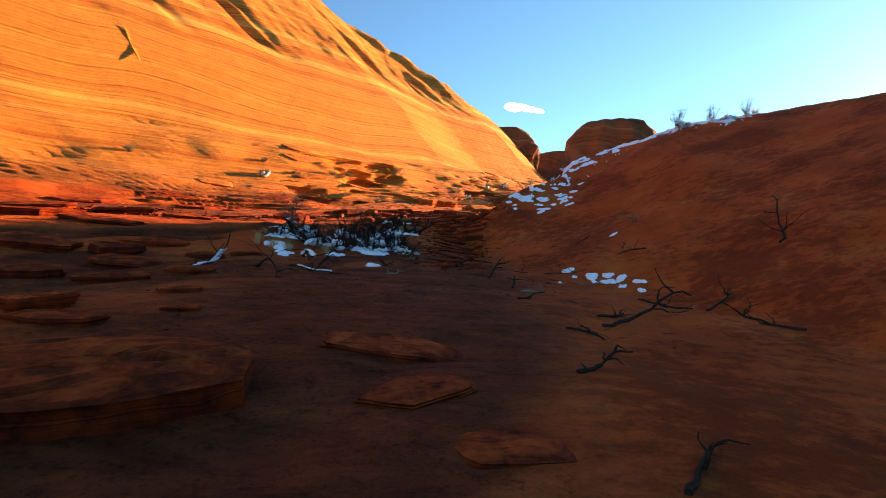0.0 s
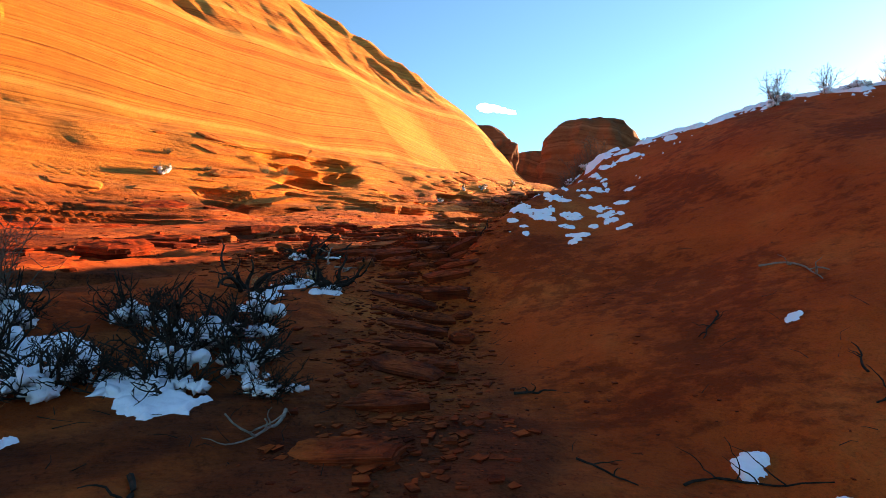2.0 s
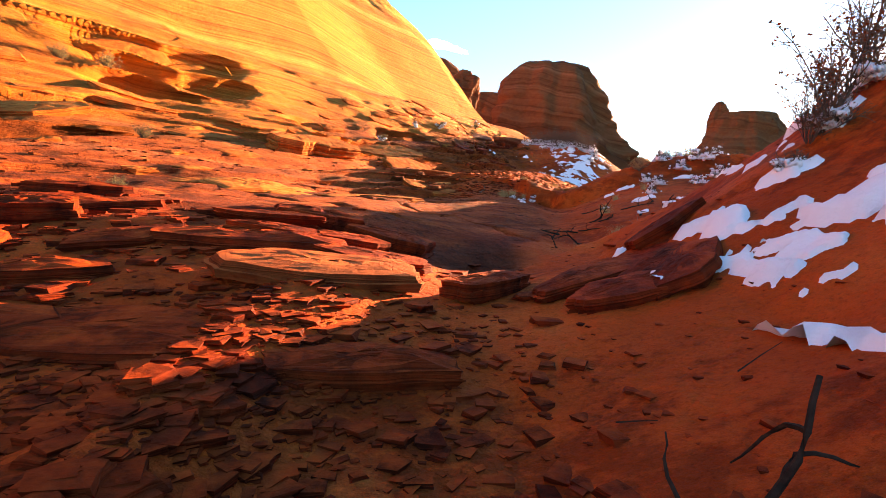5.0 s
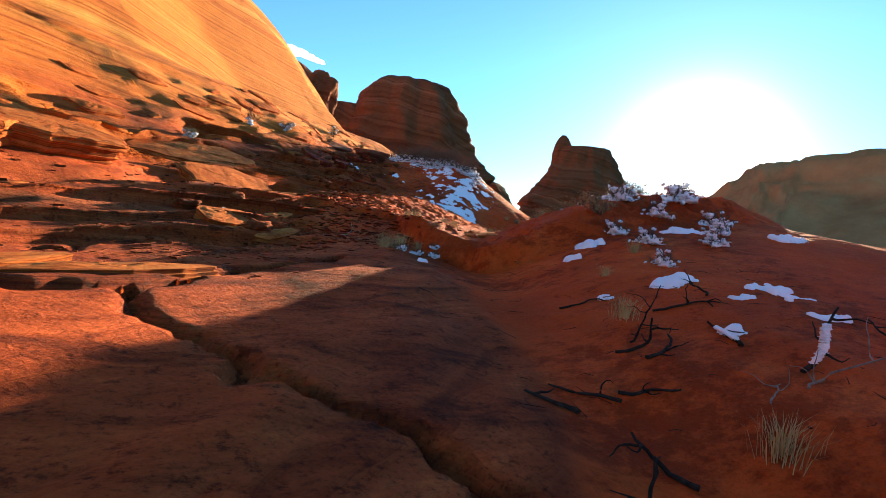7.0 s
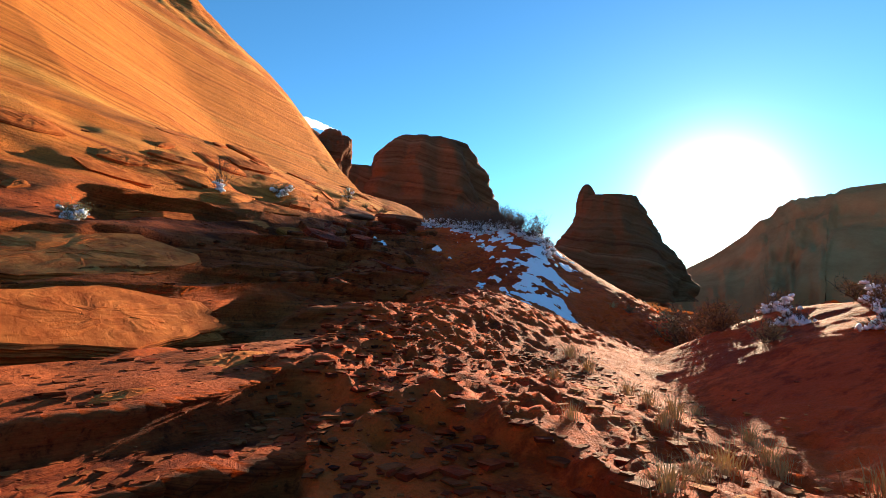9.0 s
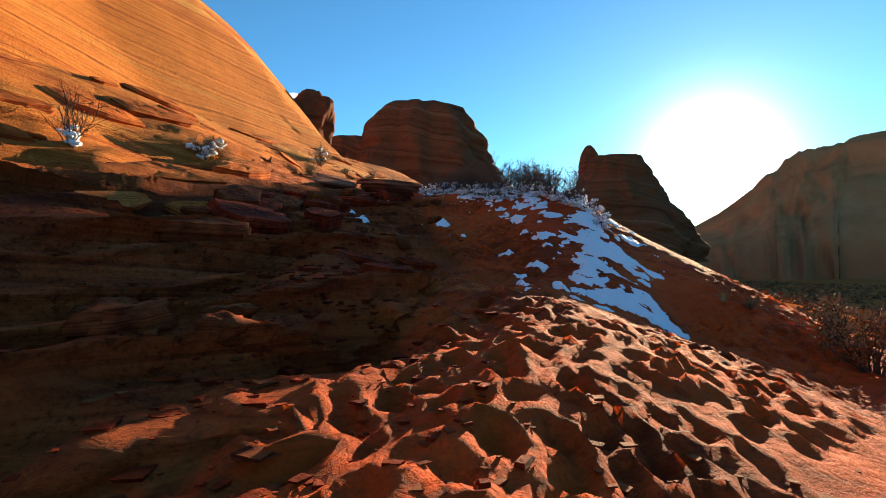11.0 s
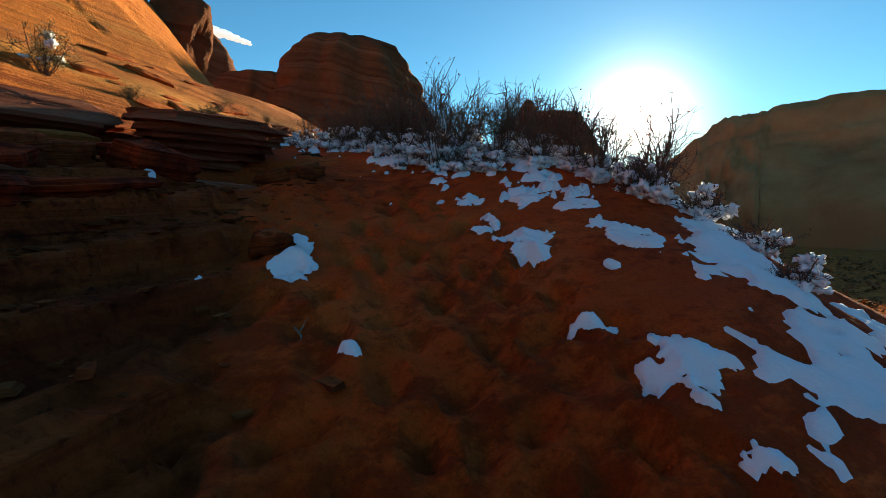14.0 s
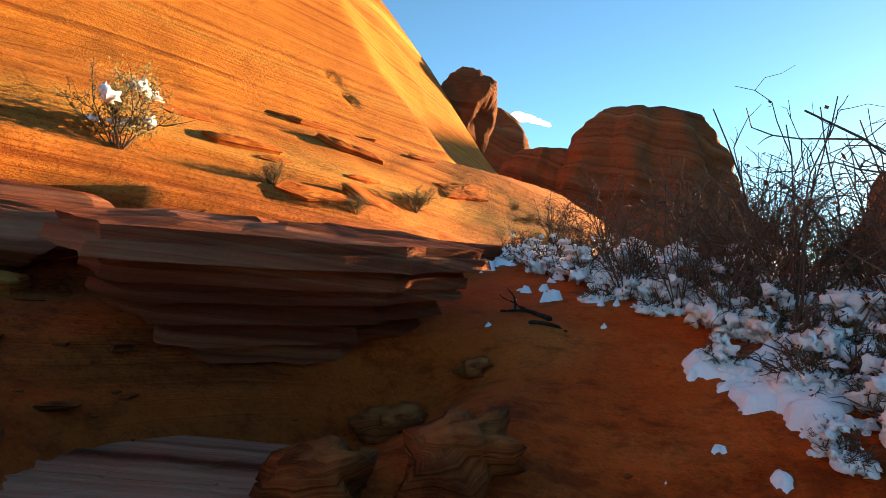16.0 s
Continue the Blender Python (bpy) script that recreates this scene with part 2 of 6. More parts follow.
def make_bedded_material(name, dark, light, dust, dusty, rough=0.8, beds=26.0):
    """Broken sandstone: iron-dark skin, thin beds along the edges, blown dust on what lies flat."""
    m, n, l, b = mat(name, rough)
    tc = n.new("ShaderNodeTexCoord").outputs["Object"]
    g = n.new("ShaderNodeNewGeometry")
    pos = g.outputs["Position"]
    inf = n.new("ShaderNodeObjectInfo")
    blot = noise_tex(n, l, pos, 3.0, 7.0, 0.66)
    col = ramp(n, l, blot.outputs["Fac"], ((0.32, dark), (0.68, light))).outputs[0]
    xyz = n.new("ShaderNodeSeparateXYZ")
    l.new(tc, xyz.inputs[0])
    bed = maths(n, l, "MULTIPLY_ADD", noise_tex(n, l, pos, 1.1, 2.0, 0.5).outputs["Fac"], 0.12, xyz.outputs["Z"])
    line = noise_1d(n, l, bed, beds, 4.0, 0.7)
    col = mix(n, l, 0.85, col, ramp(n, l, line, ((0.36, (0.42, 0.36, 0.33)), (0.5, (0.95, 0.95, 0.95)), (0.66, (1.3, 1.3, 1.25)))).outputs[0], "MULTIPLY")
    up = n.new("ShaderNodeSeparateXYZ")
    l.new(g.outputs["Normal"], up.inputs[0])
    lies = maths(n, l, "MULTIPLY_ADD", noise_tex(n, l, pos, 2.2, 8.0, 0.7).outputs["Fac"], 1.5, maths(n, l, "ADD", up.outputs["Z"], -1.0 + dusty))
    fac = ramp(n, l, lies, ((0.66, (0, 0, 0)), (0.95, (1, 1, 1)))).outputs[0]
    col = mix(n, l, fac, col, dust)
    vary = ramp(n, l, inf.outputs["Random"], ((0.0, (0.72, 0.72, 0.72)), (1.0, (1.2, 1.2, 1.2)))).outputs[0]
    l.new(mix(n, l, 1.0, col, vary, "MULTIPLY"), b.inputs["Base Color"])
    h = maths(n, l, "MULTIPLY_ADD", noise_tex(n, l, pos, 13.0, 8.0, 0.7).outputs["Fac"], 0.7, line)
    l.new(bump(n, l, h, 0.85, 0.035), b.inputs["Normal"])
    return m


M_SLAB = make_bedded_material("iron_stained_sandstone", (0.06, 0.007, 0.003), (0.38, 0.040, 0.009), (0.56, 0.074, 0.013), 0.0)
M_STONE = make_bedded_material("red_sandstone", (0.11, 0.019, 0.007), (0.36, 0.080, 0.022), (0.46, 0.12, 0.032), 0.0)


# ---- noise on arrays ----
def hash2(ix, iy, seed):
    h = (ix.astype(np.int64) * 374761393 + iy.astype(np.int64) * 668265263 + seed * 974634777) & 0xFFFFFFFF
    h = ((h ^ (h >> 13)) * 1274126177) & 0xFFFFFFFF
    return ((h ^ (h >> 16)) & 0xFFFF) / 65535.0


def vnoise(x, y, seed=0):
    ix, iy = np.floor(x), np.floor(y)
    fx, fy = x - ix, y - iy
    fx, fy = fx * fx * fx * (fx * (fx * 6 - 15) + 10), fy * fy * fy * (fy * (fy * 6 - 15) + 10)
    a, b = hash2(ix, iy, seed), hash2(ix + 1, iy, seed)
    c, d = hash2(ix, iy + 1, seed), hash2(ix + 1, iy + 1, seed)
    return (a + (b - a) * fx) * (1 - fy) + (c + (d - c) * fx) * fy - 0.5


def fbm(x, y, octaves=4, seed=0, gain=0.5):
    out, amp = 0.0, 1.0
    for k in range(octaves):
        out = out + amp * vnoise(x * 2.03 ** k + 17.3 * k, y * 2.03 ** k - 9.1 * k, seed + k)
        amp *= gain
    return out


def smooth(a, b, x):
    t = np.clip((x - a) / (b - a), 0, 1)
    return t * t * (3 - 2 * t)


def smax(a, b, k):
    h = np.clip(0.5 + 0.5 * (a - b) / k, 0, 1)
    return b + (a - b) * h + k * h * (1 - h)


def line_field(x, y, pts):
    """Distance to a polyline, positive on its left, and what the points carry as third number there."""
    best, sign, val = np.full(x.shape, 1e9), np.ones(x.shape), np.zeros(x.shape)
    for (ax, ay, *az), (bx, by, *bz) in zip(pts, pts[1:]):
        dx, dy = bx - ax, by - ay
        t = np.clip(((x - ax) * dx + (y - ay) * dy) / (dx * dx + dy * dy), 0, 1)
        ex, ey = x - ax - t * dx, y - ay - t * dy
        d = np.hypot(ex, ey)
        near = d < best - 1e-9
        best = np.where(near, d, best)
        sign = np.where(near, np.where(dx * (y - ay) - dy * (x - ax) >= 0, 1.0, -1.0), sign)
        if az:
            val = np.where(near, az[0] + t * (bz[0] - az[0]), val)
    return best * sign, val


# ---- the shape of the land ----
FOOT = [(-420, -430), (-60, -15), (3, 57.5), (8.1, 67.2), (12.8, 72.4), (18.0, 78), (20.3, 88.3), (19.0, 98.2), (17.0, 104.5), (-20, 130), (-150, 220)]
BELOW_AT = (-900, -400, -120, -60, -37, -27, -22.5, -16, -11, -8, -6, -4, -3, -1.7, 0)
BELOW_Z = (-30, -14, -6.5, -3.3, -1.0, 0.6, 1.8, 3.0, 3.9, 4.9, 5.6, 6.6, 7.0, 7.6, 9.0)
FACE_AT = (0, 1, 2, 3.5, 5, 9, 12, 14, 20, 30, 45, 70, 140)
FACE = (0, 0.9, 1.7, 2.3, 3.0, 7.2, 11.4, 13.4, 19.4, 30.5, 46.5, 63, 84)
FACE_NOSE = (0, 1.8, 3.6, 5.6, 7.6, 13.2, 16.8, 18.8, 24.0, 34.5, 50.0, 65.5, 86)
CREST_A = [(4.4, 24.7, 3.95), (5.5, 25.5, 4.85), (7, 26.1, 5.5), (10, 26.0, 6.4), (12.5, 24.9, 6.95), (16, 22.5, 6.85), (20, 16, 6.2), (24, 6, 5.2), (28, -12, 4.0), (60, -60, 0)]
CREST_B = [(11.8, 53.2, 4.3), (13.6, 55.6, 5.4), (14.9, 57.6, 6.15), (16.3, 60, 7.2), (17.6, 62.8, 8.2), (17.9, 66, 9.0), (16.2, 69, 9.2), (14.2, 72, 9.2)]
CREST_C = [(7.6, 33.6, 3.3), (8.8, 35.2, 3.75), (10.6, 37.2, 4.35), (12.4, 39.2, 5.0), (14.2, 41.4, 5.6), (15.6, 44.4, 5.78), (17, 47.0, 5.7), (20.5, 49, 5.3), (34, 54, 4.8)]


def dune(x, y, crest, left, right, soft):
    """A sand ridge: the smooth upper envelope of cones that stand along its crest."""
    pts = []
    for (ax, ay, az), (bx, by, bz) in zip(crest, crest[1:]):
        n = max(1, int(math.hypot(bx - ax, by - ay) / 0.8))
        n = min(n, 16)
        l = math.hypot(bx - ax, by - ay)
        for k in range(n):
            f = k / n
            pts.append((ax + f * (bx - ax), ay + f * (by - ay), az + f * (bz - az), (bx - ax) / l, (by - ay) / l))
    top = np.full(x.shape, -1e9)
    for px, py, pz, tx, ty in pts:
        ex, ey = x - px, y - py
        r = np.sqrt(ex * ex + ey * ey + 1e-6)
        side = (tx * ey - ty * ex) / r
        h = pz - (np.sqrt(r * r + soft * soft) - soft) * (right + (left - right) * smooth(-0.6, 0.6, side))
        top = smax(h, top, 0.02)
    return top


TRAIL = [(0.6, 15, 0.95), (0.55, 18, 1.5), (1.0, 22, 1.95), (1.55, 26.5, 2.2), (2.3, 29.3, 2.65), (2.7, 32, 3.0), (3.2, 35, 3.3)]
TRODDEN = [(6.2, 45), (8.2, 50), (9.6, 54), (11.6, 57.5), (12.6, 60), (13.2, 63)]
LOWER_TRACK = [(11, 50.5), (15, 53), (19.5, 56), (25, 61)]


def footprints(x, y):
    """Hollows with soft rims, trodden at random."""
    cell, out = 0.40, np.zeros(x.shape)
    ix, iy = np.floor(x / cell), np.floor(y / cell)
    for a in (-1, 0, 1):
        for b in (-1, 0, 1):
            cx, cy = ix + a, iy + b
            px, py = (cx + hash2(cx, cy, 71)) * cell, (cy + hash2(cx, cy, 72)) * cell
            turn = hash2(cx, cy, 73) * 1.6 + 0.2
            ex, ey = x - px, y - py
            fx, fy = ex * np.cos(turn) + ey * np.sin(turn), -ex * np.sin(turn) + ey * np.cos(turn)
            r2 = (fx / 0.19) ** 2 + (fy / 0.115) ** 2
            deep = 0.5 + 0.6 * hash2(cx, cy, 74)
            out += deep * (-0.12 * np.exp(-r2 * 1.1) + 0.05 * np.exp(-((np.sqrt(r2) - 1.5) ** 2) * 5.0))
    return out


# where the flat rock ends at the sand, the rim of the layered shelf, and the open cracks in the rock
PAVED_Y, PAVED_X = (29, 30.8, 31.8, 32.7, 33.5, 34.5, 36, 40), (2.7, 3.5, 4.2, 4.7, 5.05, 5.5, 5.8, 6.1)
SHELF = [(4.6, 45.6), (5.6, 44.3), (6.2, 43.0), (6.6, 41.5), (6.9, 40.8), (7.1, 40.0), (7.4, 39.2), (12.5, 36.5)]
CRACKS = [[(1.35, 35.6), (1.9, 34.6), (2.45, 33.4), (3.2, 32.7), (4.1, 31.7)], [(-1.6, 33.0), (-0.2, 32.05), (0.4, 31.65), (1.6, 30.4)], [(-1.2, 34.2), (0.4, 35.1), (1.35, 35.6), (2.6, 37.2), (4.2, 38.5)], [(-2.6, 36.4), (-0.6, 37.4), (1.2, 38.9), (2.8, 40.2)]]

# joints and slots in the cliff: where they start, how far they run up the slope, how wide and deep they are
SLOTS = [(7.0, 70.6, 1.5, 0.09, 0.2), (8.7, 74.0, 1.2, 0.09, 0.2), (9.6, 79.0, 1.4, 0.10, 0.2)]
HOLLOWS = [(12.4, 65.85, 1.2, 0.5, 0.48), (2.4, 56.4, 1.6, 0.3, 0.5), (4.6, 60.3, 1.5, 0.3, 0.5), (7.6, 64.6, 1.4, 0.3, 0.5), (9.0, 67.1, 1.2, 0.25, 0.45)]


def scoops(x, y):
    """Slots that run up the cliff and hollows that run along its foot."""
    out = np.zeros(x.shape)
    for sx, sy, long_, wide, deep in SLOTS:
        a, b = -0.70 * (x - sx) + 0.71 * (y - sy), 0.71 * (x - sx) + 0.70 * (y - sy)
        b = b + 0.5 * wide * np.sin(a * 1.3) + 0.45 * a
        out -= deep * np.exp(-(b / wide) ** 2) * smooth(-0.3, 0.15 * long_, a) * (1 - smooth(0.75 * long_, long_ * 1.05, a))
    for sx, sy, long_, wide, deep in HOLLOWS:
        a, b = 0.656 * (x - sx) + 0.755 * (y - sy), -0.755 * (x - sx) + 0.656 * (y - sy)
        out -= deep * np.exp(-(b / wide) ** 2 - (a / long_) ** 4)
    for line in CRACKS:
        c = np.abs(line_field(x + 0.5 * fbm(x * 1.2, y * 1.2, 3, 63), y + 0.5 * fbm(x * 1.2, y * 1.2, 3, 65), line)[0])
        out -= 0.20 * np.exp(-(c / 0.075) ** 2)
    return out


# how the ground along the way lies above or below the broad slope: rows every 5 m from y = 7, columns across the way
WAY_Y, WAY_X = (0, 10, 17, 26, 31, 37, 43, 50, 55, 60, 66, 75), (1, 0.8, 0.6, 1.6, 2.6, 3.6, 5.2, 7.4, 10, 12.7, 13.4, 13.6)
SWELL = [(0.08, 0.11, 0.1, 0.06),
         (0.15, 0.16, 0.07, -0.02),
         (0.17, 0.26, -0.25, -0.58),
         (0.33, 0.57, 0.47, -0.29),
         (0.5, 0.78, 0.66, 0.22),
         (0.27, 0.46, 0.38, 0.26),
         (-0.05, 0.14, 0.52, 0.3),
         (-0.38, -0.16, 0.32, 0.33),
         (-0.15, -0.13, -0.02, 0.07),
         (0, 0.2, 0.19, 0.06),
         (0.44, 0.74, 0.46, 0.07),
         (0.58, 0.97, 0.26, 0.09),
         (0.53, 0.93, 0.36, 0.15),
         (0.24, 0.51, 0.32, 0.14),
         (0.17, 0.33, 0.28, 0.13)]


def swell(x, y):
    """Low swells and sags of the ground beside the way."""
    s_ = x - np.interp(y, WAY_Y, WAY_X)
    rows = np.array([(0, *r, 0) for r in SWELL])
    at = [np.interp(y, [7 + 5 * k for k in range(len(rows))], rows[:, c]) for c in range(6)]
    a = np.zeros(x.shape)
    for (lo, hi), za, zb in zip(((-9, -4.5), (-4.5, -1.5), (-1.5, 1.5), (1.5, 4.5), (4.5, 9)), at, at[1:]):
        f = smooth(lo, hi, s_)
        a = np.where((s_ >= lo) & (s_ < hi), za + (zb - za) * f, a)
    return a * smooth(0, 7, y) * (1 - smooth(76, 84, y))


def land(x, y):
    """Height, how much of it is bare rock, how much of that is coloured dark for varnish and deep shade, and the
    distance to the cliff's foot, for arrays of x and y.
    """
    wob = 1.2 * fbm(x * 0.09, y * 0.09, 3, 5)
    far_up = smooth(-1, 9, line_field(x, y, FOOT)[0])
    wob = wob * (1 - 0.85 * far_up)
    d, _ = line_field(x + wob, y - wob, FOOT)
    u, v = 0.62 * x + 0.79 * y, -0.79 * x + 0.62 * y      # along the strata and across them
    nose = smooth(86, 98, y)
    face = np.interp(d, FACE_AT, FACE) * (1 - nose) + np.interp(d, FACE_AT, FACE_NOSE) * nose
    base = np.interp(d, BELOW_AT, BELOW_Z) + np.where(d > 0, face, 0)
    base = base + 0.95 * smooth(57, 65, y) * smooth(-11, -5, d) * (1 - smooth(0, 6, d))
    base = base + 0.65 * smooth(38, 44, y) * smooth(-17, -11, d) * (1 - smooth(-9, -6, d))
    base = base + 0.65 * smooth(16, 26, x) * smooth(36, 46, y) * (1 - smooth(-14, -10, d))
    sand_z = smax(smax(dune(x, y, CREST_A, 0.85, 0.475, 1.5), dune(x, y, CREST_B, 0.40, 0.8, 0.9), 0.3), dune(x, y, CREST_C, 0.5, 0.2, 1.4), 0.5)
    off, tz = line_field(x, y, TRAIL)
    east = smooth(0.7, 1.5, -off) * smooth(20, 23, y)
    off = np.abs(off)
    inside = (y > 13) & (y < 38) & (off < 8)
    ease = smooth(20, 24, y)
    cap = np.where(inside, tz + 0.1 + (0.9 - 0.62 * ease) * np.clip(off - 0.4, 0, 1.6) + 0.9 * np.maximum(off - 2.0, 0), 1e3)
    sand_z = np.minimum(sand_z, cap)
    z = smax(base, sand_z, 0.35) + swell(x, y)
    z = z - 0.62 * np.exp(-(((x - 4.6) / 3.2) ** 2 + ((y - 28.1) / 1.7) ** 2) ** 1.5)      # hollow where the trail tops the rise
    cover = smooth(-0.25, 0.3, sand_z - base)
    patchy = fbm(u * 0.16, v * 0.5, 4, 21)
    rock = smooth(-9.5, -5.5, d + 5.0 * patchy)
    trail_rock = smooth(-0.12, 0.14, patchy + 0.10) * smooth(-34, -26, d) * 0.95 * (1 - smooth(14, 17, y) * (1 - smooth(26, 28, y)) * (1 - smooth(3.5, 5.5, np.abs(x - 0.3))))
    edge = np.interp(y, PAVED_Y, PAVED_X) + 0.5 * patchy
    pavement = smooth(27, 29.5, y) * (1 - smooth(40.5, 43, y)) * (1 - smooth(-0.18, 0.12, x - edge)) * smooth(-26, -22, d)
    wash = (1 - smooth(0.9, 1.9, np.abs(x - 0.2 + 1.4 * patchy + 1.3 * (1 - smooth(7, 13, y))) / (1 + 1.2 * (1 - smooth(7, 13, y))))) * (1 - smooth(12.5, 15.5, y)) * (1 - smooth(0.0, 0.35, sand_z - base))
    shelf = line_field(x, y, SHELF)[0]
    shelf_on = smooth(-0.12, 0.14, shelf + 0.5 * patchy) * (1 - smooth(2.5, 6.0, shelf)) * smooth(38.5, 39.5, y) * (1 - smooth(44.5, 46.5, y))
    rock = np.maximum(np.maximum(rock, trail_rock * (1 - east)) * (1 - cover), np.maximum(np.maximum(pavement, 0.95 * wash), 0.5 * shelf_on * smooth(-0.15, 0.1, patchy)))
    rock = rock * (1 - 0.8 * np.exp(-(((x - 11.6) / 2.0) ** 2 + ((y - 64.9) / 1.5) ** 2)))
    z = z + (0.58 - 0.42 * smooth(41.2, 43.0, y)) * shelf_on
    # ledges: level treads with steep risers, long along the strata
    zz = z + 0.35 * fbm(u * 0.10, v * 0.22, 3, 31)
    step = 0.36
    q = zz / step + 0.20 * fbm(u * 0.5, v * 1.1, 3, 33)
    fr = q - np.floor(q)
    terr = (smooth(0.74, 1.0, fr) - fr) * step
    amp = rock * smooth(-30, -20, d) * (1 - smooth(-0.5, 1.8, d)) * np.clip(0.75 + 1.8 * fbm(u * 0.12, v * 0.3, 2, 35), 0.15, 1)
    q2 = (z + 0.10 * fbm(u * 0.3, v * 0.7, 3, 37)) / 0.11 + 0.3 * fbm(u * 1.1, v * 2.4, 2, 39)
    fr2 = q2 - np.floor(q2)
    amp = amp * (1 - 0.5 * pavement) * (1 - 0.6 * shelf_on)
    lip = 0.0
    # broad humps of slickrock with hollows under their rims
    q3 = (z + 0.75 * fbm(u * 0.09, v * 0.2, 3, 45)) / 1.15 + 0.25 * fbm(u * 0.35, v * 0.9, 3, 47)
    fr3 = q3 - np.floor(q3)
    amp3 = rock * smooth(-10, -6.5, d) * (1 - smooth(1.5, 4, d)) * smooth(-14, -11, x) * (1 - smooth(55, 59, y)) * smooth(-0.22, 0.10, fbm(u * 0.13, v * 0.35, 3, 49)) * (1 - nose)
    z = z + (smooth(0.70, 1.0, fr3) * 0.8 + fr3 * 0.2 - fr3) * 1.15 * amp3
    rim = np.where(fr3 > 0.5, smooth(0.90, 1.0, fr3), 1 - smooth(0.0, 0.22, fr3))
    lip = lip + amp3 * (1.1 * rim - 0.9 * smooth(0.64, 0.74, fr3) * (1 - smooth(0.82, 0.92, fr3)))
    lip = lip + amp * np.maximum(1 - np.minimum(fr, 1 - fr) / 0.10, 0) * smooth(-14, -9, d) * (1 - smooth(-3.5, -1.5, d)) * (1 - 0.75 * smooth(56, 59, y))
    z = z + terr * amp + (smooth(0.6, 1.0, fr2) - fr2) * 0.11 * amp
    # roughness of rock, ripples and hollows of sand
    z = z + rock * 0.09 * fbm(u * 0.7, v * 1.6, 4, 41) * (1 - 0.6 * smooth(5, 9, d))
    z = z + smooth(7, 16, d) * 0.10 * fbm(u * 0.05, v * 0.3, 4, 43) + scoops(x, y)
    gully = fbm(u * 0.21 + v * 0.06, v * 0.035, 3, 73)
    z = z + smooth(13, 24, d) * (1 - smooth(60, 90, d)) * (-2.6 * np.maximum(gully - 0.06, 0) + 0.5 * fbm(u * 0.45, v * 0.28, 4, 75))
    z = z + (1 - rock) * (0.10 * fbm(x * 0.55, y * 0.55, 4, 51) + 0.02 * fbm(x * 5, y * 5, 2, 53))
    t1, t2 = np.abs(line_field(x, y, TRODDEN)[0]), np.abs(line_field(x, y, LOWER_TRACK)[0])
    step_on = np.maximum(np.maximum(1 - smooth(1.2, 2.6, t1), 1 - smooth(0.9, 1.9, t2)), 0.7 * shelf_on * smooth(-0.05, 0.25, shelf))
    near = step_on > 0.01
    if np.any(near):
        z[near] += footprints(x[near], y[near]) * step_on[near]
        rock = np.where(near, rock * (1 - 0.5 * step_on), rock)
    # dark varnish colour, spread over the wash to stand for its deep shade too
    varnish_shade = rock * smooth(0.0, 0.3, fbm(u * 0.14, v * 0.45, 4, 61) + 0.22 * smooth(-8, -18, d) * (1 - pavement) + 0.5 * wash) * (1 - smooth(0.5, 3.0, d)) * 0.85 * (1 - 0.75 * smooth(34, 38, y) * (1 - smooth(51, 55, y))) * (1 - 0.6 * smooth(60, 64, y))
    return z, rock, varnish_shade, d, lip


def axis(lo, hi, step, far_lo, far_hi, growth):
    mid = list(np.arange(lo, hi + 1e-6, step))
    up, s = [], step
    p = mid[-1]
    while p < far_hi:
        s = min(s * growth, 120.0)
        p += s
        up.append(p)
    down, s, p = [], step, mid[0]
    while p > far_lo:
        s = min(s * growth, 120.0)
        p -= s
        down.append(p)
    return np.array(down[::-1] + mid + up)


GX = axis(-9.0, 16.5, 0.09, -1500, 2200, 1.04)
GY = axis(-2.0, 76.0, 0.1, -1200, 2600, 1.04)


def mesh_from(name, verts, quads, attrs, material):
    me = bpy.data.meshes.new(name)
    used, inv = np.unique(quads, return_inverse=True)
    v, q = verts[used], inv.reshape(quads.shape)
    me.vertices.add(len(v))
    me.vertices.foreach_set("co", v.astype(np.float32).ravel())
    me.loops.add(q.size)
    me.loops.foreach_set("vertex_index", q.astype(np.int32).ravel())
    me.polygons.add(len(q))
    me.polygons.foreach_set("loop_start", np.arange(0, q.size, 4, dtype=np.int32))
    me.polygons.foreach_set("use_smooth", np.ones(len(q), dtype=bool))
    me.update(calc_edges=True)
    for key, val in attrs.items():
        a = me.attributes.new(key, "FLOAT", "POINT")
        a.data.foreach_set("value", val[used].astype(np.float32))
    me.materials.append(material)
    return new(name, me)


LAND = {}


def on_land(what, x, y):
    """What the built land has at (x, y), between its grid points."""
    g = LAND[what]
    i, j = int(np.clip(np.searchsorted(GX, x) - 1, 0, len(GX) - 2)), int(np.clip(np.searchsorted(GY, y) - 1, 0, len(GY) - 2))
    fx, fy = (x - GX[i]) / (GX[i + 1] - GX[i]), (y - GY[j]) / (GY[j + 1] - GY[j])
    return float((g[j, i] * (1 - fx) + g[j, i + 1] * fx) * (1 - fy) + (g[j + 1, i] * (1 - fx) + g[j + 1, i + 1] * fx) * fy)


def height(x, y):
    return on_land("z", x, y)


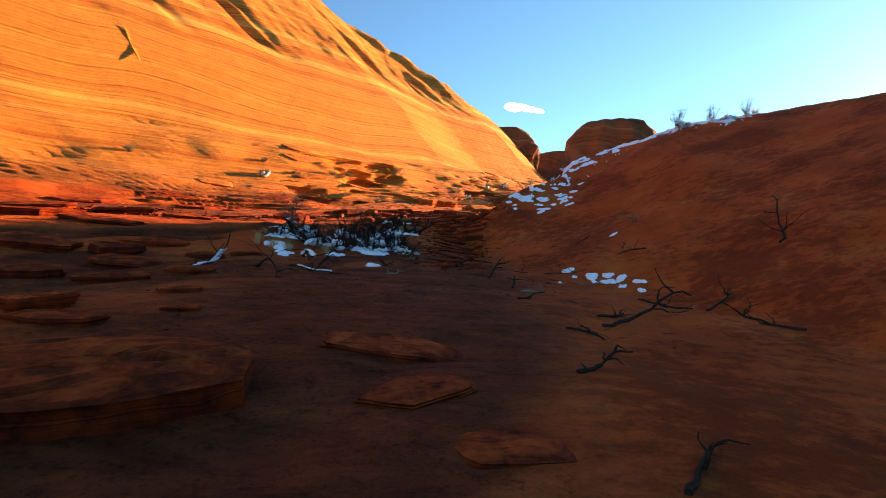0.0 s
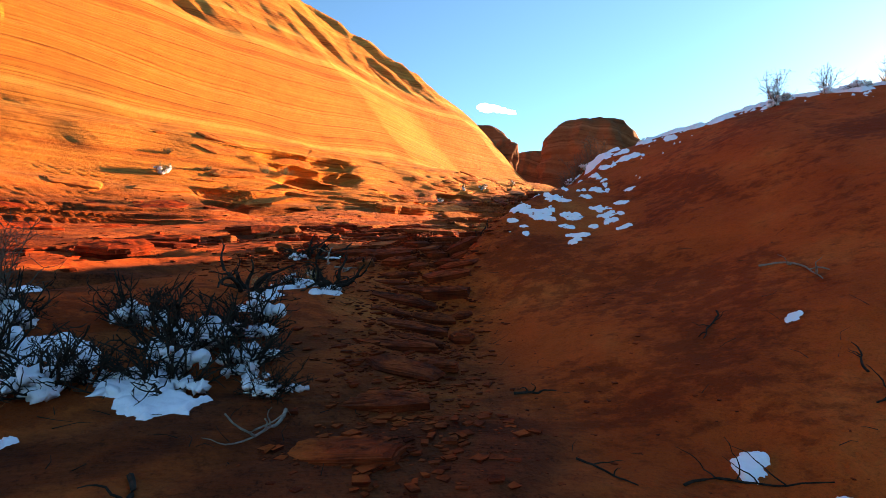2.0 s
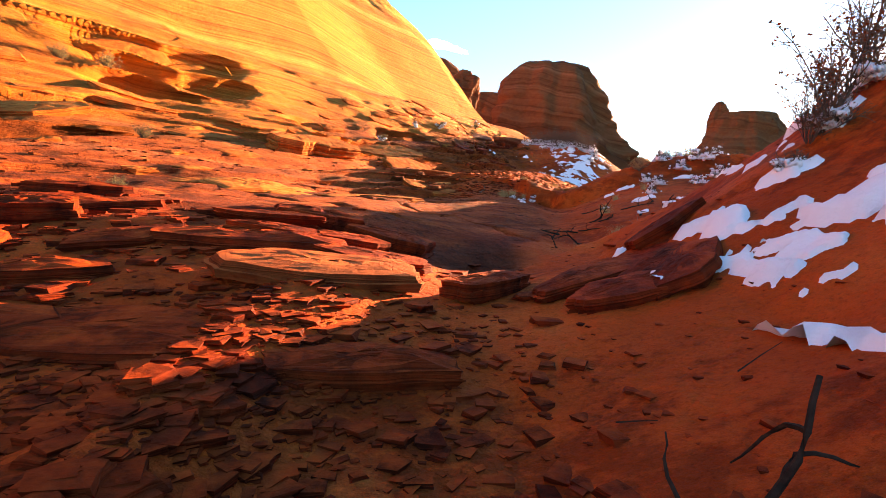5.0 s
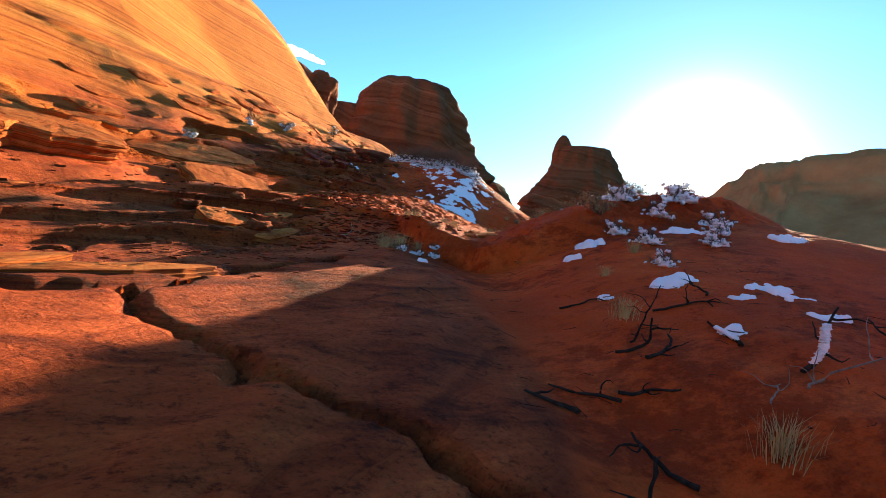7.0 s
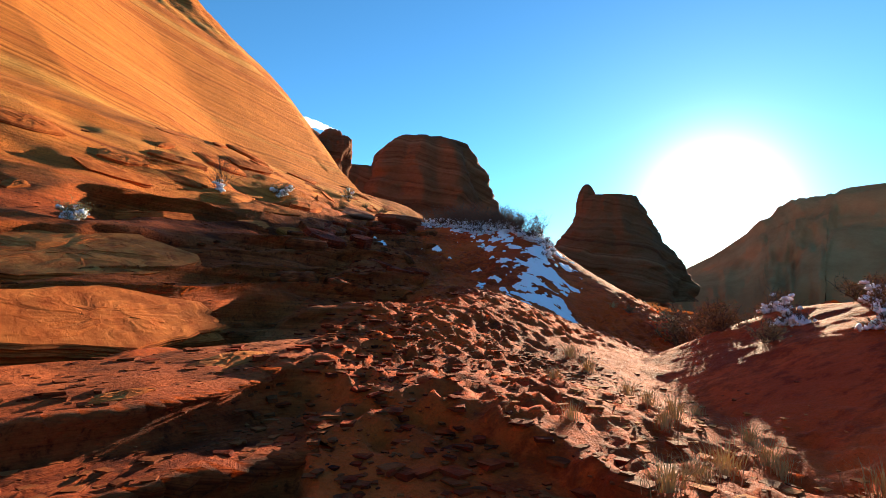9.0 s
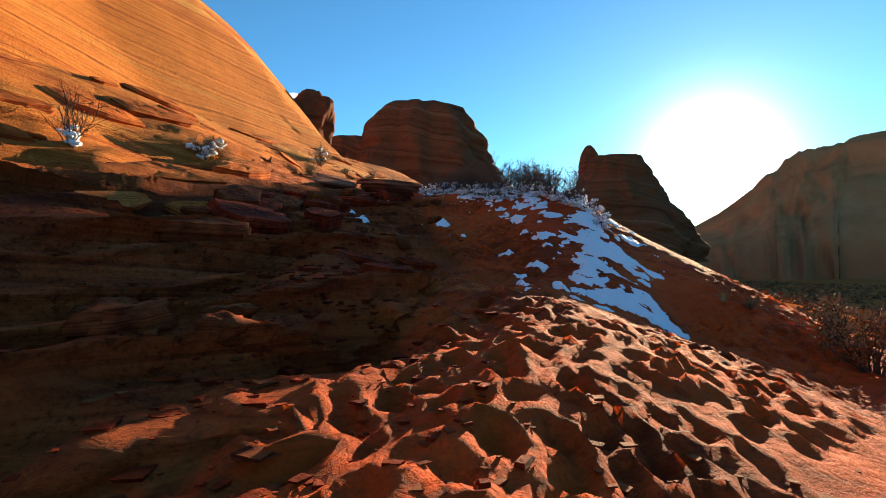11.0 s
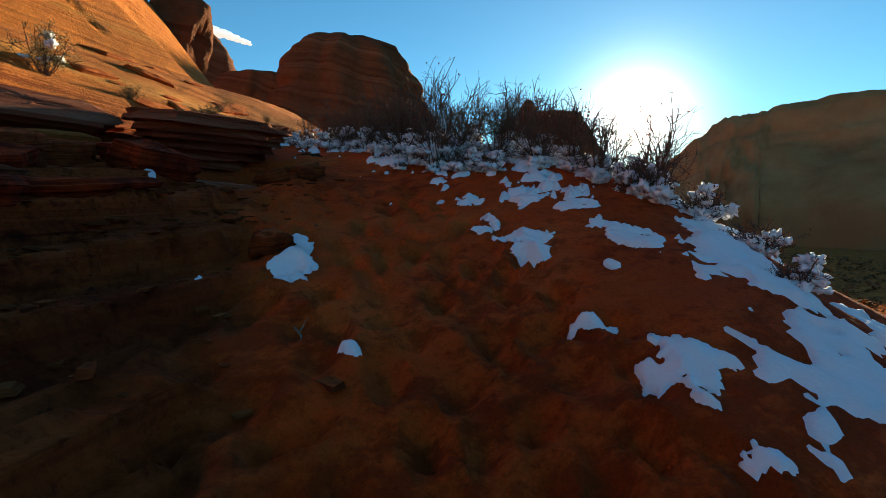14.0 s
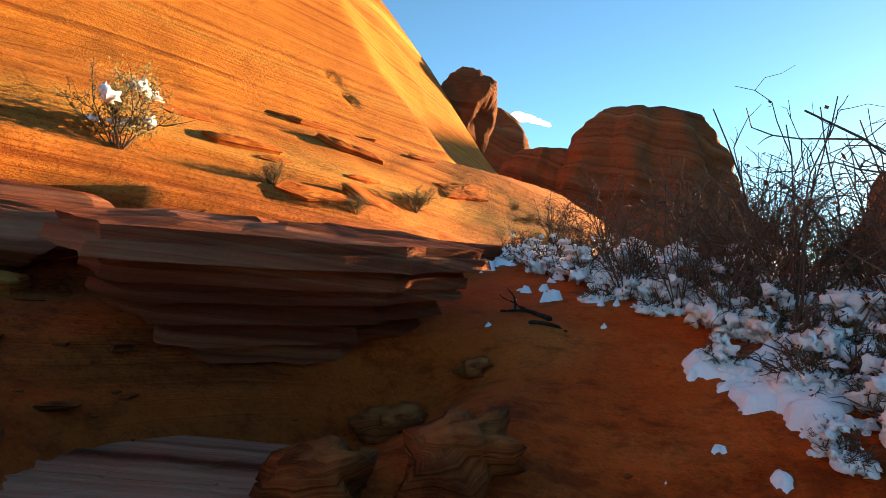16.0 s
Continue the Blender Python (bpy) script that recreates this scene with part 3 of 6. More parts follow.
def build_land():
    X, Y = np.meshgrid(GX, GY)
    Z, R, V, D, LIP = land(X.ravel(), Y.ravel())
    LAND["z"], LAND["rock"], LAND["d"] = (a.reshape(X.shape) for a in (Z, R, D))
    verts = np.column_stack((X.ravel() + 0.26 * LIP, Y.ravel() - 0.22 * LIP, Z))
    ny, nx = X.shape
    i = (np.arange(ny - 1)[:, None] * nx + np.arange(nx - 1)[None, :]).ravel()
    quads = np.column_stack((i, i + 1, i + nx + 1, i + nx))
    attrs = {"rock": R, "varnish_shade": V, "cliff": np.maximum(np.maximum(smooth(0.5, 5.0, D), 0.85 * smooth(-9.0, 0.0, D) * (1 - smooth(47, 52, Y.ravel()))), 0.8 * smooth(-2.2, 0.4, D)), "scrub": smooth(21, 27, X.ravel() - 0.12 * Y.ravel() + 8) * smooth(-14, -17, D)}
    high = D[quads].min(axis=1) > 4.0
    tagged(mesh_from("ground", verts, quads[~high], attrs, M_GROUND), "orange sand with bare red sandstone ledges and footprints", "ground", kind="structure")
    tagged(mesh_from("cliff_face", verts, quads[high], attrs, M_GROUND), "smooth sunlit orange slickrock cliff with thin bedding lines", "cliff", kind="structure")


build_land()


# ---- far rocks ----
def butte(name, label, centre, rx, ry, top, profile, seed, material=None, turn=0.0, base=0.0, lump=0.12):
    """A weathered rock tower: rings of strata that step in and out, with an uneven plan."""
    nr, na = 70, 120
    bm = bmesh.new()
    T, A = np.meshgrid(np.linspace(0, 1, nr + 1), np.arange(na) * 2 * math.pi / na, indexing="ij")
    R = np.interp(T, [p[0] for p in profile], [p[1] for p in profile])
    stepping = 0.035 * fbm(T * 22.0 + 3.0 * np.cos(A + seed), 0 * T + seed * 1.7, 3, seed)
    W = 1 + lump * 2.2 * fbm(np.cos(A) * 1.6 + seed, np.sin(A) * 1.6 + T * 0.9, 3, seed + 5) + stepping * (1.2 + np.sin(A * 3 + seed)) + 0.16 * fbm(A * 3.0, T * 9.0, 4, seed + 9)
    rings = [[bm.verts.new((rx * R[k, j] * W[k, j] * math.cos(A[k, j]), ry * R[k, j] * W[k, j] * math.sin(A[k, j]), base + (top - base) * T[k, j])) for j in range(na)] for k in range(nr + 1)]
    for lo, hi in zip(rings, rings[1:]):
        for j in range(na):
            bm.faces.new((lo[j], lo[(j + 1) % na], hi[(j + 1) % na], hi[j])).smooth = True
    bm.faces.new(rings[-1])
    me = bpy.data.meshes.new(name)
    bm.to_mesh(me)
    bm.free()
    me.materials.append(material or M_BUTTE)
    ob = new(name, me)
    ob.matrix_world = pose(centre[0], centre[1], 0, 0, 0, turn)
    return tagged(ob, label, "butte", kind="structure")


DOME = [(0, 1.75), (0.2, 1.36), (0.42, 1.04), (0.62, 0.82), (0.8, 0.66), (0.9, 0.56), (0.97, 0.40), (1, 0.05)]
MAIN_DOME = [(0, 1.75), (0.3, 1.42), (0.5, 1.14), (0.67, 0.92), (0.8, 0.79), (0.9, 0.68), (0.96, 0.57), (0.99, 0.42), (1, 0.05)]
TOWER = [(0, 2.0), (0.3, 1.7), (0.6, 1.2), (0.78, 0.9), (0.93, 0.74), (1, 0.62)]
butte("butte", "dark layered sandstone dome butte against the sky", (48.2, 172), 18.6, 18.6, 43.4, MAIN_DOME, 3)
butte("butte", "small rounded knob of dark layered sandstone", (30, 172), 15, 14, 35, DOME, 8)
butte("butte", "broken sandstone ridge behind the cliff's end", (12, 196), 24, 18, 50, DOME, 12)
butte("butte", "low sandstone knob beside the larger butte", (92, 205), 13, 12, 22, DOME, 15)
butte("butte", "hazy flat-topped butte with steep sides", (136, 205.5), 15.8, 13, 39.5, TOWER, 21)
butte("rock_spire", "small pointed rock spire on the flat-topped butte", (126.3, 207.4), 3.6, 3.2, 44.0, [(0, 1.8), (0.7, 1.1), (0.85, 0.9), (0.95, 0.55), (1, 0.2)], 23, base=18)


def long_hill(name, label, crest, half, material, seed):
    """A long hillside: a crest line with broken cliffs under it and talus below."""
    pts = []
    for (ax, ay, az), (bx, by, bz) in zip(crest, crest[1:]):
        for k in range(40):
            f = k / 40
            pts.append((ax + f * (bx - ax), ay + f * (by - ay), az + f * (bz - az), bx - ax, by - ay))
    pts = [(px, py, pz, pts[min(i + 12, len(pts) - 1)][0] - pts[max(i - 12, 0)][0], pts[min(i + 12, len(pts) - 1)][1] - pts[max(i - 12, 0)][1]) for i, (px, py, pz, _, _) in enumerate(pts)]
    section = [(-1.0, -0.4), (-0.75, 0.12), (-0.5, 0.34), (-0.32, 0.55), (-0.24, 0.72), (-0.17, 0.80), (-0.12, 0.93), (-0.05, 1.0), (0.1, 1.02), (0.4, 0.9), (1.0, 0.3)]
    offs = np.interp(np.linspace(0, 1, 45), np.linspace(0, 1, len(section)), [a for a, _ in section])
    rise = np.interp(np.linspace(0, 1, 45), np.linspace(0, 1, len(section)), [b for _, b in section])
    bm = bmesh.new()
    rows = []
    I, J = np.meshgrid(np.arange(len(pts)), np.arange(len(offs)), indexing="ij")
    N1, N2 = fbm(I * 0.035, J * 0.12, 4, seed), fbm(I * 0.12, J * 0.5, 3, seed + 4)
    for i, (px, py, pz, tx, ty) in enumerate(pts):
        l = math.hypot(tx, ty)
        nx, ny = ty / l, -tx / l
        row = []
        for j, (o, r) in enumerate(zip(offs, rise)):
            n1, n2 = float(N1[i, j]), float(N2[i, j])
            top = pz * r * (1 + 0.10 * n1) + n2 * 0.03 * pz
            row.append(bm.verts.new((px + nx * half * (-o) * (1 + 0.3 * n1), py + ny * half * (-o) * (1 + 0.3 * n1), top)))
        rows.append(row)
    for a, b in zip(rows, rows[1:]):
        for j in range(len(offs) - 1):
            bm.faces.new((a[j], b[j], b[j + 1], a[j + 1])).smooth = True
    bmesh.ops.recalc_face_normals(bm, faces=bm.faces)
    me = bpy.data.meshes.new(name)
    bm.to_mesh(me)
    bm.free()
    me.materials.append(material)
    return tagged(new(name, me), label, "hill", kind="structure")


long_hill("mesa", "long brown mesa with broken ledges under a flat rim", [(230, 285, 4), (252, 264, 22), (268, 246, 42), (278, 232, 51), (288, 216, 56), (316, 158, 60), (336, 45, 63), (259, -167, 62), (120, -360, 60)], 100, M_FAR, 31)
long_hill("far_ridge", "low far ridge beyond the desert floor", [(-500, 700, 60), (-100, 900, 70), (150, 900, 55), (420, 700, 20)], 160, M_FAR, 37)


def cloud(centre, size):
    bm = bmesh.new()
    for k in range(60):
        f = random.random()
        r = size * random.uniform(0.10, 0.17) * (1.15 - f * 0.75)
        at = Vector((size * (f - 0.5) * 1.2, random.uniform(-0.1, 0.1) * size, size * (0.16 - 0.30 * f) + random.gauss(0, 0.025) * size))
        bmesh.ops.create_icosphere(bm, subdivisions=2, radius=r, matrix=Matrix.Translation(at) @ Matrix.Diagonal((1.5, 1, 0.75, 1)))
    for f in bm.faces:
        f.smooth = True
    me = bpy.data.meshes.new("cloud")
    bm.to_mesh(me)
    bm.free()
    m, n, l, b = mat("glowing_cloud_white", 1.0)
    b.inputs["Base Color"].default_value = (0.95, 0.95, 0.97, 1)
    # a faint glow adds the sunlight caught in the cloud
    b.inputs["Emission Color"].default_value = (0.85, 0.93, 1.0, 1)
    b.inputs["Emission Strength"].default_value = 0.35
    me.materials.append(m)
    ob = new("cloud", me)
    ob.matrix_world = pose(*centre, 0, 0, -10)
    return tagged(ob, "small white cloud low in the blue sky", "cloud", kind="structure")


cloud((190, 1560, 440), 80)


def rock_knob(label, centre, size, seed):
    """A bulging knob of rock that juts from the cliff, cut by bedding."""
    bm = bmesh.new()
    bmesh.ops.create_icosphere(bm, subdivisions=5, radius=1.0)
    for v in bm.verts:
        w = 1 + 0.35 * noise.noise(v.co * 1.3 + Vector((seed, 0, 0))) + 0.05 * noise.noise(Vector((v.co.x * 2, v.co.y * 2, v.co.z * 6 + seed))) + 0.08 * noise.noise(v.co * 7)
        v.co = Vector((v.co.x * size[0] * w, v.co.y * size[1] * w, v.co.z * size[2] * w))
    for f in bm.faces:
        f.smooth = True
    me = bpy.data.meshes.new("rock_knob")
    bm.to_mesh(me)
    bm.free()
    # the dark butte stone puts the overhang's shade into the colour
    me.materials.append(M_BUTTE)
    ob = new("rock_knob", me)
    ob.matrix_world = pose(*centre, 0, 12, 20)
    return tagged(ob, label, "rock", kind="structure")


rock_knob("bulging sandstone knob at the cliff's end, coloured dark for its shaded overhang", (12.2, 98, 18.5), (2.2, 2.8, 4.0), 4)

M_FACE = make_strata_material("slickrock", (0.58, 0.150, 0.024), (0.73, 0.235, 0.042), (0.82, 0.38, 0.09))


def rock_flake(x, y, length, wide, tall, seed):
    """A thin rib of rock added on the cliff so that its shadow stands for a joint: a steep broken side and a long
    smooth back.
    """
    r = random.Random(seed)
    z = height(x, y)
    ex, ey = (height(x + 1, y) - height(x - 1, y)) / 2, (height(x, y + 1) - height(x, y - 1)) / 2
    normal = Vector((-ex, -ey, 1)).normalized()
    up = (Vector((ex, ey, ex * ex + ey * ey))).normalized()
    side = up.cross(normal)
    bm = bmesh.new()
    n = 14
    rows = []
    for k in range(n + 1):
        f = k / n
        full = math.sin(math.pi * min(1.0, f * 1.02)) ** 0.6
        shift = 0.35 * wide * math.sin(f * 7 + seed) + r.uniform(-0.1, 0.1) * wide
        h = tall * full * r.uniform(0.75, 1.15)
        row = []
        for a, b in ((-0.35, -0.5), (-0.2, 0.2), (-0.12, 0.95), (0.0, 1.0), (0.5, 0.75), (1.3, 0.3), (2.4, -0.5)):
            row.append(bm.verts.new(up * (f - 0.5) * length + side * (shift + a * wide * (0.3 + 0.7 * full)) + normal * (h * b - 0.04)))
        rows.append(row)
    for lo, hi in zip(rows, rows[1:]):
        for j in range(6):
            bm.faces.new((lo[j], lo[j + 1], hi[j + 1], hi[j])).smooth = j > 2
    bmesh.ops.recalc_face_normals(bm, faces=bm.faces)
    me = bpy.data.meshes.new("rock_rib")
    bm.to_mesh(me)
    bm.free()
    me.materials.append(M_FACE)
    ob = new("rock_rib", me)
    ob.matrix_world = Matrix.Translation((x, y, z))
    return tagged(ob, "thin rib of orange slickrock added to cast a joint's shadow on the cliff", "rock", kind="structure")


for k, (x, y, long_, wide, tall) in enumerate([(-27.4, 41.3, 4.2, 0.7, 0.9), (-22.9, 52.5, 5.0, 0.8, 1.0), (-18.3, 63.2, 5.5, 0.9, 1.0), (-12.9, 63.5, 4.0, 0.6, 0.6), (-22.8, 35.5, 2.4, 0.16, 0.28), (-15.1, 41.5, 1.4, 0.2, 0.3), (-9.4, 49.0, 1.6, 0.2, 0.3),
                                            (-26.5, 33.6, 1.8, 0.14, 0.2), (-7.1, 48.8, 2.0, 0.18, 0.3), (-1.7, 53.7, 1.6, 0.22, 0.3), (1.1, 61.0, 1.4, 0.2, 0.25), (-4.2, 58.0, 2.2, 0.25, 0.35), (4.2, 66.5, 1.6, 0.2, 0.3), (6.3, 71.0, 2.6, 0.14, 0.25)]):
    rock_flake(x, y, long_ * 1.5, wide * 0.2, tall * 0.07, 20 + k)


# ---- helpers for things ----
def finish(name, bm, material, smooth_faces=False):
    for f in bm.faces:
        f.smooth = smooth_faces
    me = bpy.data.meshes.new(name)
    bm.to_mesh(me)
    bm.free()
    me.materials.append(material)
    return me


def part(name, bm, material, parent, label="", smooth_faces=False):
    ob = new(name, finish(name, bm, material, smooth_faces))
    ob.parent = parent
    return tagged(ob, label) if label else ob


def lie(x, y, turn=0.0, sink=0.0, lean=1.0):
    """The pose of a thing that lies on the land at (x, y), tilted with it."""
    h = height(x, y)
    e = 0.35
    gx, gy = (height(x + e, y) - height(x - e, y)) / (2 * e), (height(x, y + e) - height(x, y - e)) / (2 * e)
    n = Vector((-gx * lean, -gy * lean, 1)).normalized()
    q = Vector((0, 0, 1)).rotation_difference(n)
    return Matrix.Translation((x, y, h - sink)) @ q.to_matrix().to_4x4() @ pose(0, 0, 0, 0, 0, turn)


M_SNOW, sn, sl, sb = mat("snow", 0.55)
sb.inputs["Base Color"].default_value = (0.86, 0.88, 0.92, 1)
sg = sn.new("ShaderNodeNewGeometry")
sl.new(bump(sn, sl, noise_tex(sn, sl, sg.outputs["Position"], 16.0, 6.0, 0.65).outputs["Fac"], 0.6, 0.03), sb.inputs["Normal"])
M_DEAD = make_plain_material("charred_dead_wood", (0.011, 0.008, 0.006), (0.05, 0.034, 0.026), 14.0, 0.85, 0.008, 40.0)
M_GREYWOOD = make_plain_material("weathered_grey_wood", (0.14, 0.10, 0.08), (0.34, 0.27, 0.22), 14.0, 0.85, 0.006, 50.0)
M_TWIG = make_plain_material("shrub_twigs", (0.06, 0.04, 0.032), (0.17, 0.115, 0.085), 8.0, 0.85, 0.003, 60.0)
M_SAGE = make_plain_material("sage_leaves", (0.13, 0.11, 0.045), (0.30, 0.24, 0.11), 5.0, 0.8, 0.002, 60.0)
M_RUST = make_plain_material("withered_red_leaves", (0.15, 0.03, 0.014), (0.34, 0.11, 0.04), 5.0, 0.7, 0.002, 60.0)
M_STRAW = make_plain_material("dry_grass", (0.34, 0.22, 0.09), (0.58, 0.42, 0.2), 5.0, 0.75, 0.002, 60.0)
M_BUFF = make_plain_material("dry_brown_brush", (0.20, 0.12, 0.05), (0.38, 0.24, 0.11), 5.0, 0.8, 0.002, 60.0)


def tube(bm, pts, r0, r1, sides=4):
    rings = []
    n = len(pts)
    for i, p in enumerate(pts):
        d = (pts[min(i + 1, n - 1)] - pts[max(i - 1, 0)]).normalized()
        a = d.orthogonal().normalized()
        b = d.cross(a)
        r = r0 + (r1 - r0) * i / (n - 1)
        rings.append([bm.verts.new(p + (a * math.cos(2 * math.pi * k / sides) + b * math.sin(2 * math.pi * k / sides)) * r) for k in range(sides)])
    for lo, hi in zip(rings, rings[1:]):
        for k in range(sides):
            bm.faces.new((lo[k], lo[(k + 1) % sides], hi[(k + 1) % sides], hi[k]))
    bm.faces.new(rings[-1])
    bm.faces.new(rings[0][::-1])


def wander(rng, start, way, length, steps, bend, lift=0.0):
    pts, p, d = [start.copy()], start.copy(), way.normalized()
    for k in range(steps):
        d = (d + Vector((rng.gauss(0, bend), rng.gauss(0, bend), rng.gauss(0, bend) + lift))).normalized()
        p = p + d * (length / steps)
        pts.append(p.copy())
    return pts


def lump(bm, rng, at, rx, ry, rz, sub=1, rough=0.25):
    made = bmesh.ops.create_icosphere(bm, subdivisions=sub, radius=1.0)["verts"]
    o = rng.uniform(0, 50)
    for v in made:
        w = 1 + rough * 2 * noise.noise(v.co * 1.7 + Vector((o, o, 0)))
        v.co = Vector((v.co.x * rx * w, v.co.y * ry * w, v.co.z * rz * w)) + at


# ---- rocks ----
def slab_outline(rng, n, length, width):
    """A broken outline: a few corners, nearly straight edges between them, small chips out of the edges."""
    corners = rng.choice((5, 6, 6, 7))
    turn = rng.uniform(0, 6.28)
    angles = sorted(turn + 2 * math.pi * (k + rng.uniform(-0.3, 0.3)) / corners for k in range(corners))
    pts = []
    for a in angles:
        c, s_ = math.cos(a), math.sin(a)
        m = (abs(c) ** 3 + abs(s_) ** 3) ** (-1 / 3) * rng.uniform(0.86, 1.1)
        pts.append((c * m * length / 2, s_ * m * width / 2))
    out = []
    per = max(2, round(n / corners))
    for (ax, ay), (bx, by) in zip(pts, pts[1:] + pts[:1]):
        for k in range(per):
            f = (k + (rng.uniform(-0.25, 0.25) if k else 0.12)) / per
            chip = 1 - (rng.uniform(0, 0.07) if rng.random() < 0.6 else 0.0)
            out.append(((ax + f * (bx - ax)) * chip, (ay + f * (by - ay)) * chip))
    return out


def slab_bmesh(rng, outline, levels, thick, z0=0.0, undercut=0.0):
    bm = bmesh.new()
    n = len(outline)
    rings = []
    for j in range(levels + 1):
        f = j / levels
        inset = 1 + rng.uniform(-0.05, 0.04) - undercut * (1 - f) - (0.05 if j == levels else 0.0)
        z = z0 + thick * f
        rings.append([bm.verts.new((x * inset * rng.uniform(0.985, 1.015), y * inset * rng.uniform(0.985, 1.015), z + rng.uniform(-0.07, 0.07) * thick * (0.35 if j == levels else 1.0))) for x, y in outline])
        if 0 < j < levels:
            step = rng.uniform(0.93, 1.03)
            rings.append([bm.verts.new((v.co.x * step, v.co.y * step, v.co.z + 0.05 * thick)) for v in rings[-1]])
    edge, off = rings[-1], rng.uniform(0, 40)
    top_z = z0 + thick
    for f, lift in ((0.90, 0.16), (0.78, 0.22), (0.6, 0.30), (0.4, 0.34), (0.2, 0.3)):
        rings.append([bm.verts.new((v.co.x * f + rng.uniform(-0.01, 0.01), v.co.y * f, top_z + (rng.uniform(-0.3, 0.5) * lift * 0.6 + 0.12 * (1 - f) + 0.4 * abs(noise.noise(Vector((v.co.x * f * 2.1 + off, v.co.y * f * 2.1, off)))) * min(1.0, 2.2 * (1 - f))) * thick)) for v in edge])
    for lo, hi in zip(rings, rings[1:]):
        for k in range(n):
            bm.faces.new((lo[k], lo[(k + 1) % n], hi[(k + 1) % n], hi[k]))
    bm.faces.new(rings[-1])
    return bm


def slab_mesh(seed, n, levels, length, width, thick, material, undercut=0.0):
    """A flat piece of sandstone: an irregular outline, uneven layered edges, a worn top."""
    rng = random.Random(seed)
    return finish("rock_slab", slab_bmesh(rng, slab_outline(rng, n, length, width), levels, thick * 1.35, -0.35 * thick, undercut), material)


def layered_rock(seed, length, width, thick, material, x, y, turn, label, lift=0.0, lean=0.55, undercut=0.2):
    """A ledge of several beds, each with its own broken edge, the lower ones cut back."""
    rng = random.Random(seed)
    top = new("layered_rock")
    beds = max(2, min(6, int(thick / 0.09)))
    outline = slab_outline(rng, 34, length, width)
    z = -0.25 * thick
    for k in range(beds):
        t = thick * 1.25 / beds * rng.uniform(0.7, 1.3)
        back = 1 - undercut + undercut * ((k + 0.5) / beds) ** 0.5 + rng.uniform(-0.05, 0.05)
        shape = [(px * back * rng.uniform(0.97, 1.03), py * back * rng.uniform(0.97, 1.03)) for px, py in outline]
        part("bed", slab_bmesh(rng, shape, 2, t, z, 0.02), material, top)
        z += t * 0.96
    top.matrix_world = lie(x, y, turn, -lift, lean)
    return tagged(top, label, "rock")


def stone_mesh(seed, rx, ry, rz, material):
    rng = random.Random(seed)
    bm = bmesh.new()
    lump(bm, rng, Vector((0, 0, rz * 0.6)), rx, ry, rz, 3, 0.4)
    for v in bm.verts:
        v.co.z = max(v.co.z, -0.1 * rz) if v.co.z < 0 else min(v.co.z, rz * 1.35)
    return finish("stone", bm, material, True)


# orange sandstone brightened, with its sunlit look in the base colour
M_LITSLAB = make_bedded_material("sunlit_orange_sandstone", (0.34, 0.066, 0.014), (0.62, 0.175, 0.040), (0.66, 0.22, 0.055), 0.05, 0.88, 18.0)
M_STRIPED = make_strata_material("grey_striped_sandstone", (0.22, 0.050, 0.030), (0.42, 0.15, 0.10), (0.50, 0.22, 0.15), 5.0, 2.2, 0.03, 0.12, -0.12, 1.0, 0.95)
M_PALESLAB = make_strata_material("banded_sandstone", (0.17, 0.036, 0.018), (0.30, 0.080, 0.042), (0.45, 0.18, 0.105), 14.0, 2.2, 0.08, 0.9, 0.045, 0.7)
M_FLAG = make_bedded_material("worn_brown_sandstone", (0.17, 0.026, 0.008), (0.40, 0.075, 0.020), (0.52, 0.115, 0.034), 0.15, 0.85)
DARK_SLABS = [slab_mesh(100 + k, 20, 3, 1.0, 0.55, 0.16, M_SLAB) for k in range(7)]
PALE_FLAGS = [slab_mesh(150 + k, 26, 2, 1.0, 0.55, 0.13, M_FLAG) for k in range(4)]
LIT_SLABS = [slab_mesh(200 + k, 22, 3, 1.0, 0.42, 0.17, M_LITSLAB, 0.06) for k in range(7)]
STONES = [stone_mesh(300 + k, 0.5, 0.36, 0.28, M_STONE) for k in range(5)]
STRIKE = 50.0


def put_rock(name, mesh, label, category, x, y, scale, turn, sink=0.0, group="", lean=0.8):
    ob = new(name, mesh)
    ob.matrix_world = lie(x, y, turn, sink, lean) @ Matrix.Diagonal((*scale, 1))
    return tagged(ob, label, category, group)


rng = random.Random(5)
# dark slabs beside and on the trail: x, y, length, width, thickness
CLIMB_SLABS = [(1.44, 20.79, 0.92, 0.62, 0.34), (1.28, 20.31, 0.72, 0.36, 0.16), (-0.47, 21.1, 1.05, 0.34, 0.16), (-0.36, 20.62, 1.0, 0.5, 0.2), (-0.12, 19.9, 0.95, 0.5, 0.22), (0.26, 21.2, 0.68, 0.52, 0.2), (0.87, 23.9, 1.1, 0.42, 0.18),
    (-1.3, 21.1, 1.15, 0.5, 0.14), (-0.99, 20.8, 0.4, 0.3, 0.14), (-0.96, 20.17, 0.5, 0.4, 0.2), (0.73, 20.43, 0.5, 0.36, 0.24), (1.0, 21.81, 0.35, 0.22, 0.12), (0.85, 22.4, 0.55, 0.36, 0.14), (-0.6, 24.2, 2.0, 0.7, 0.14)]
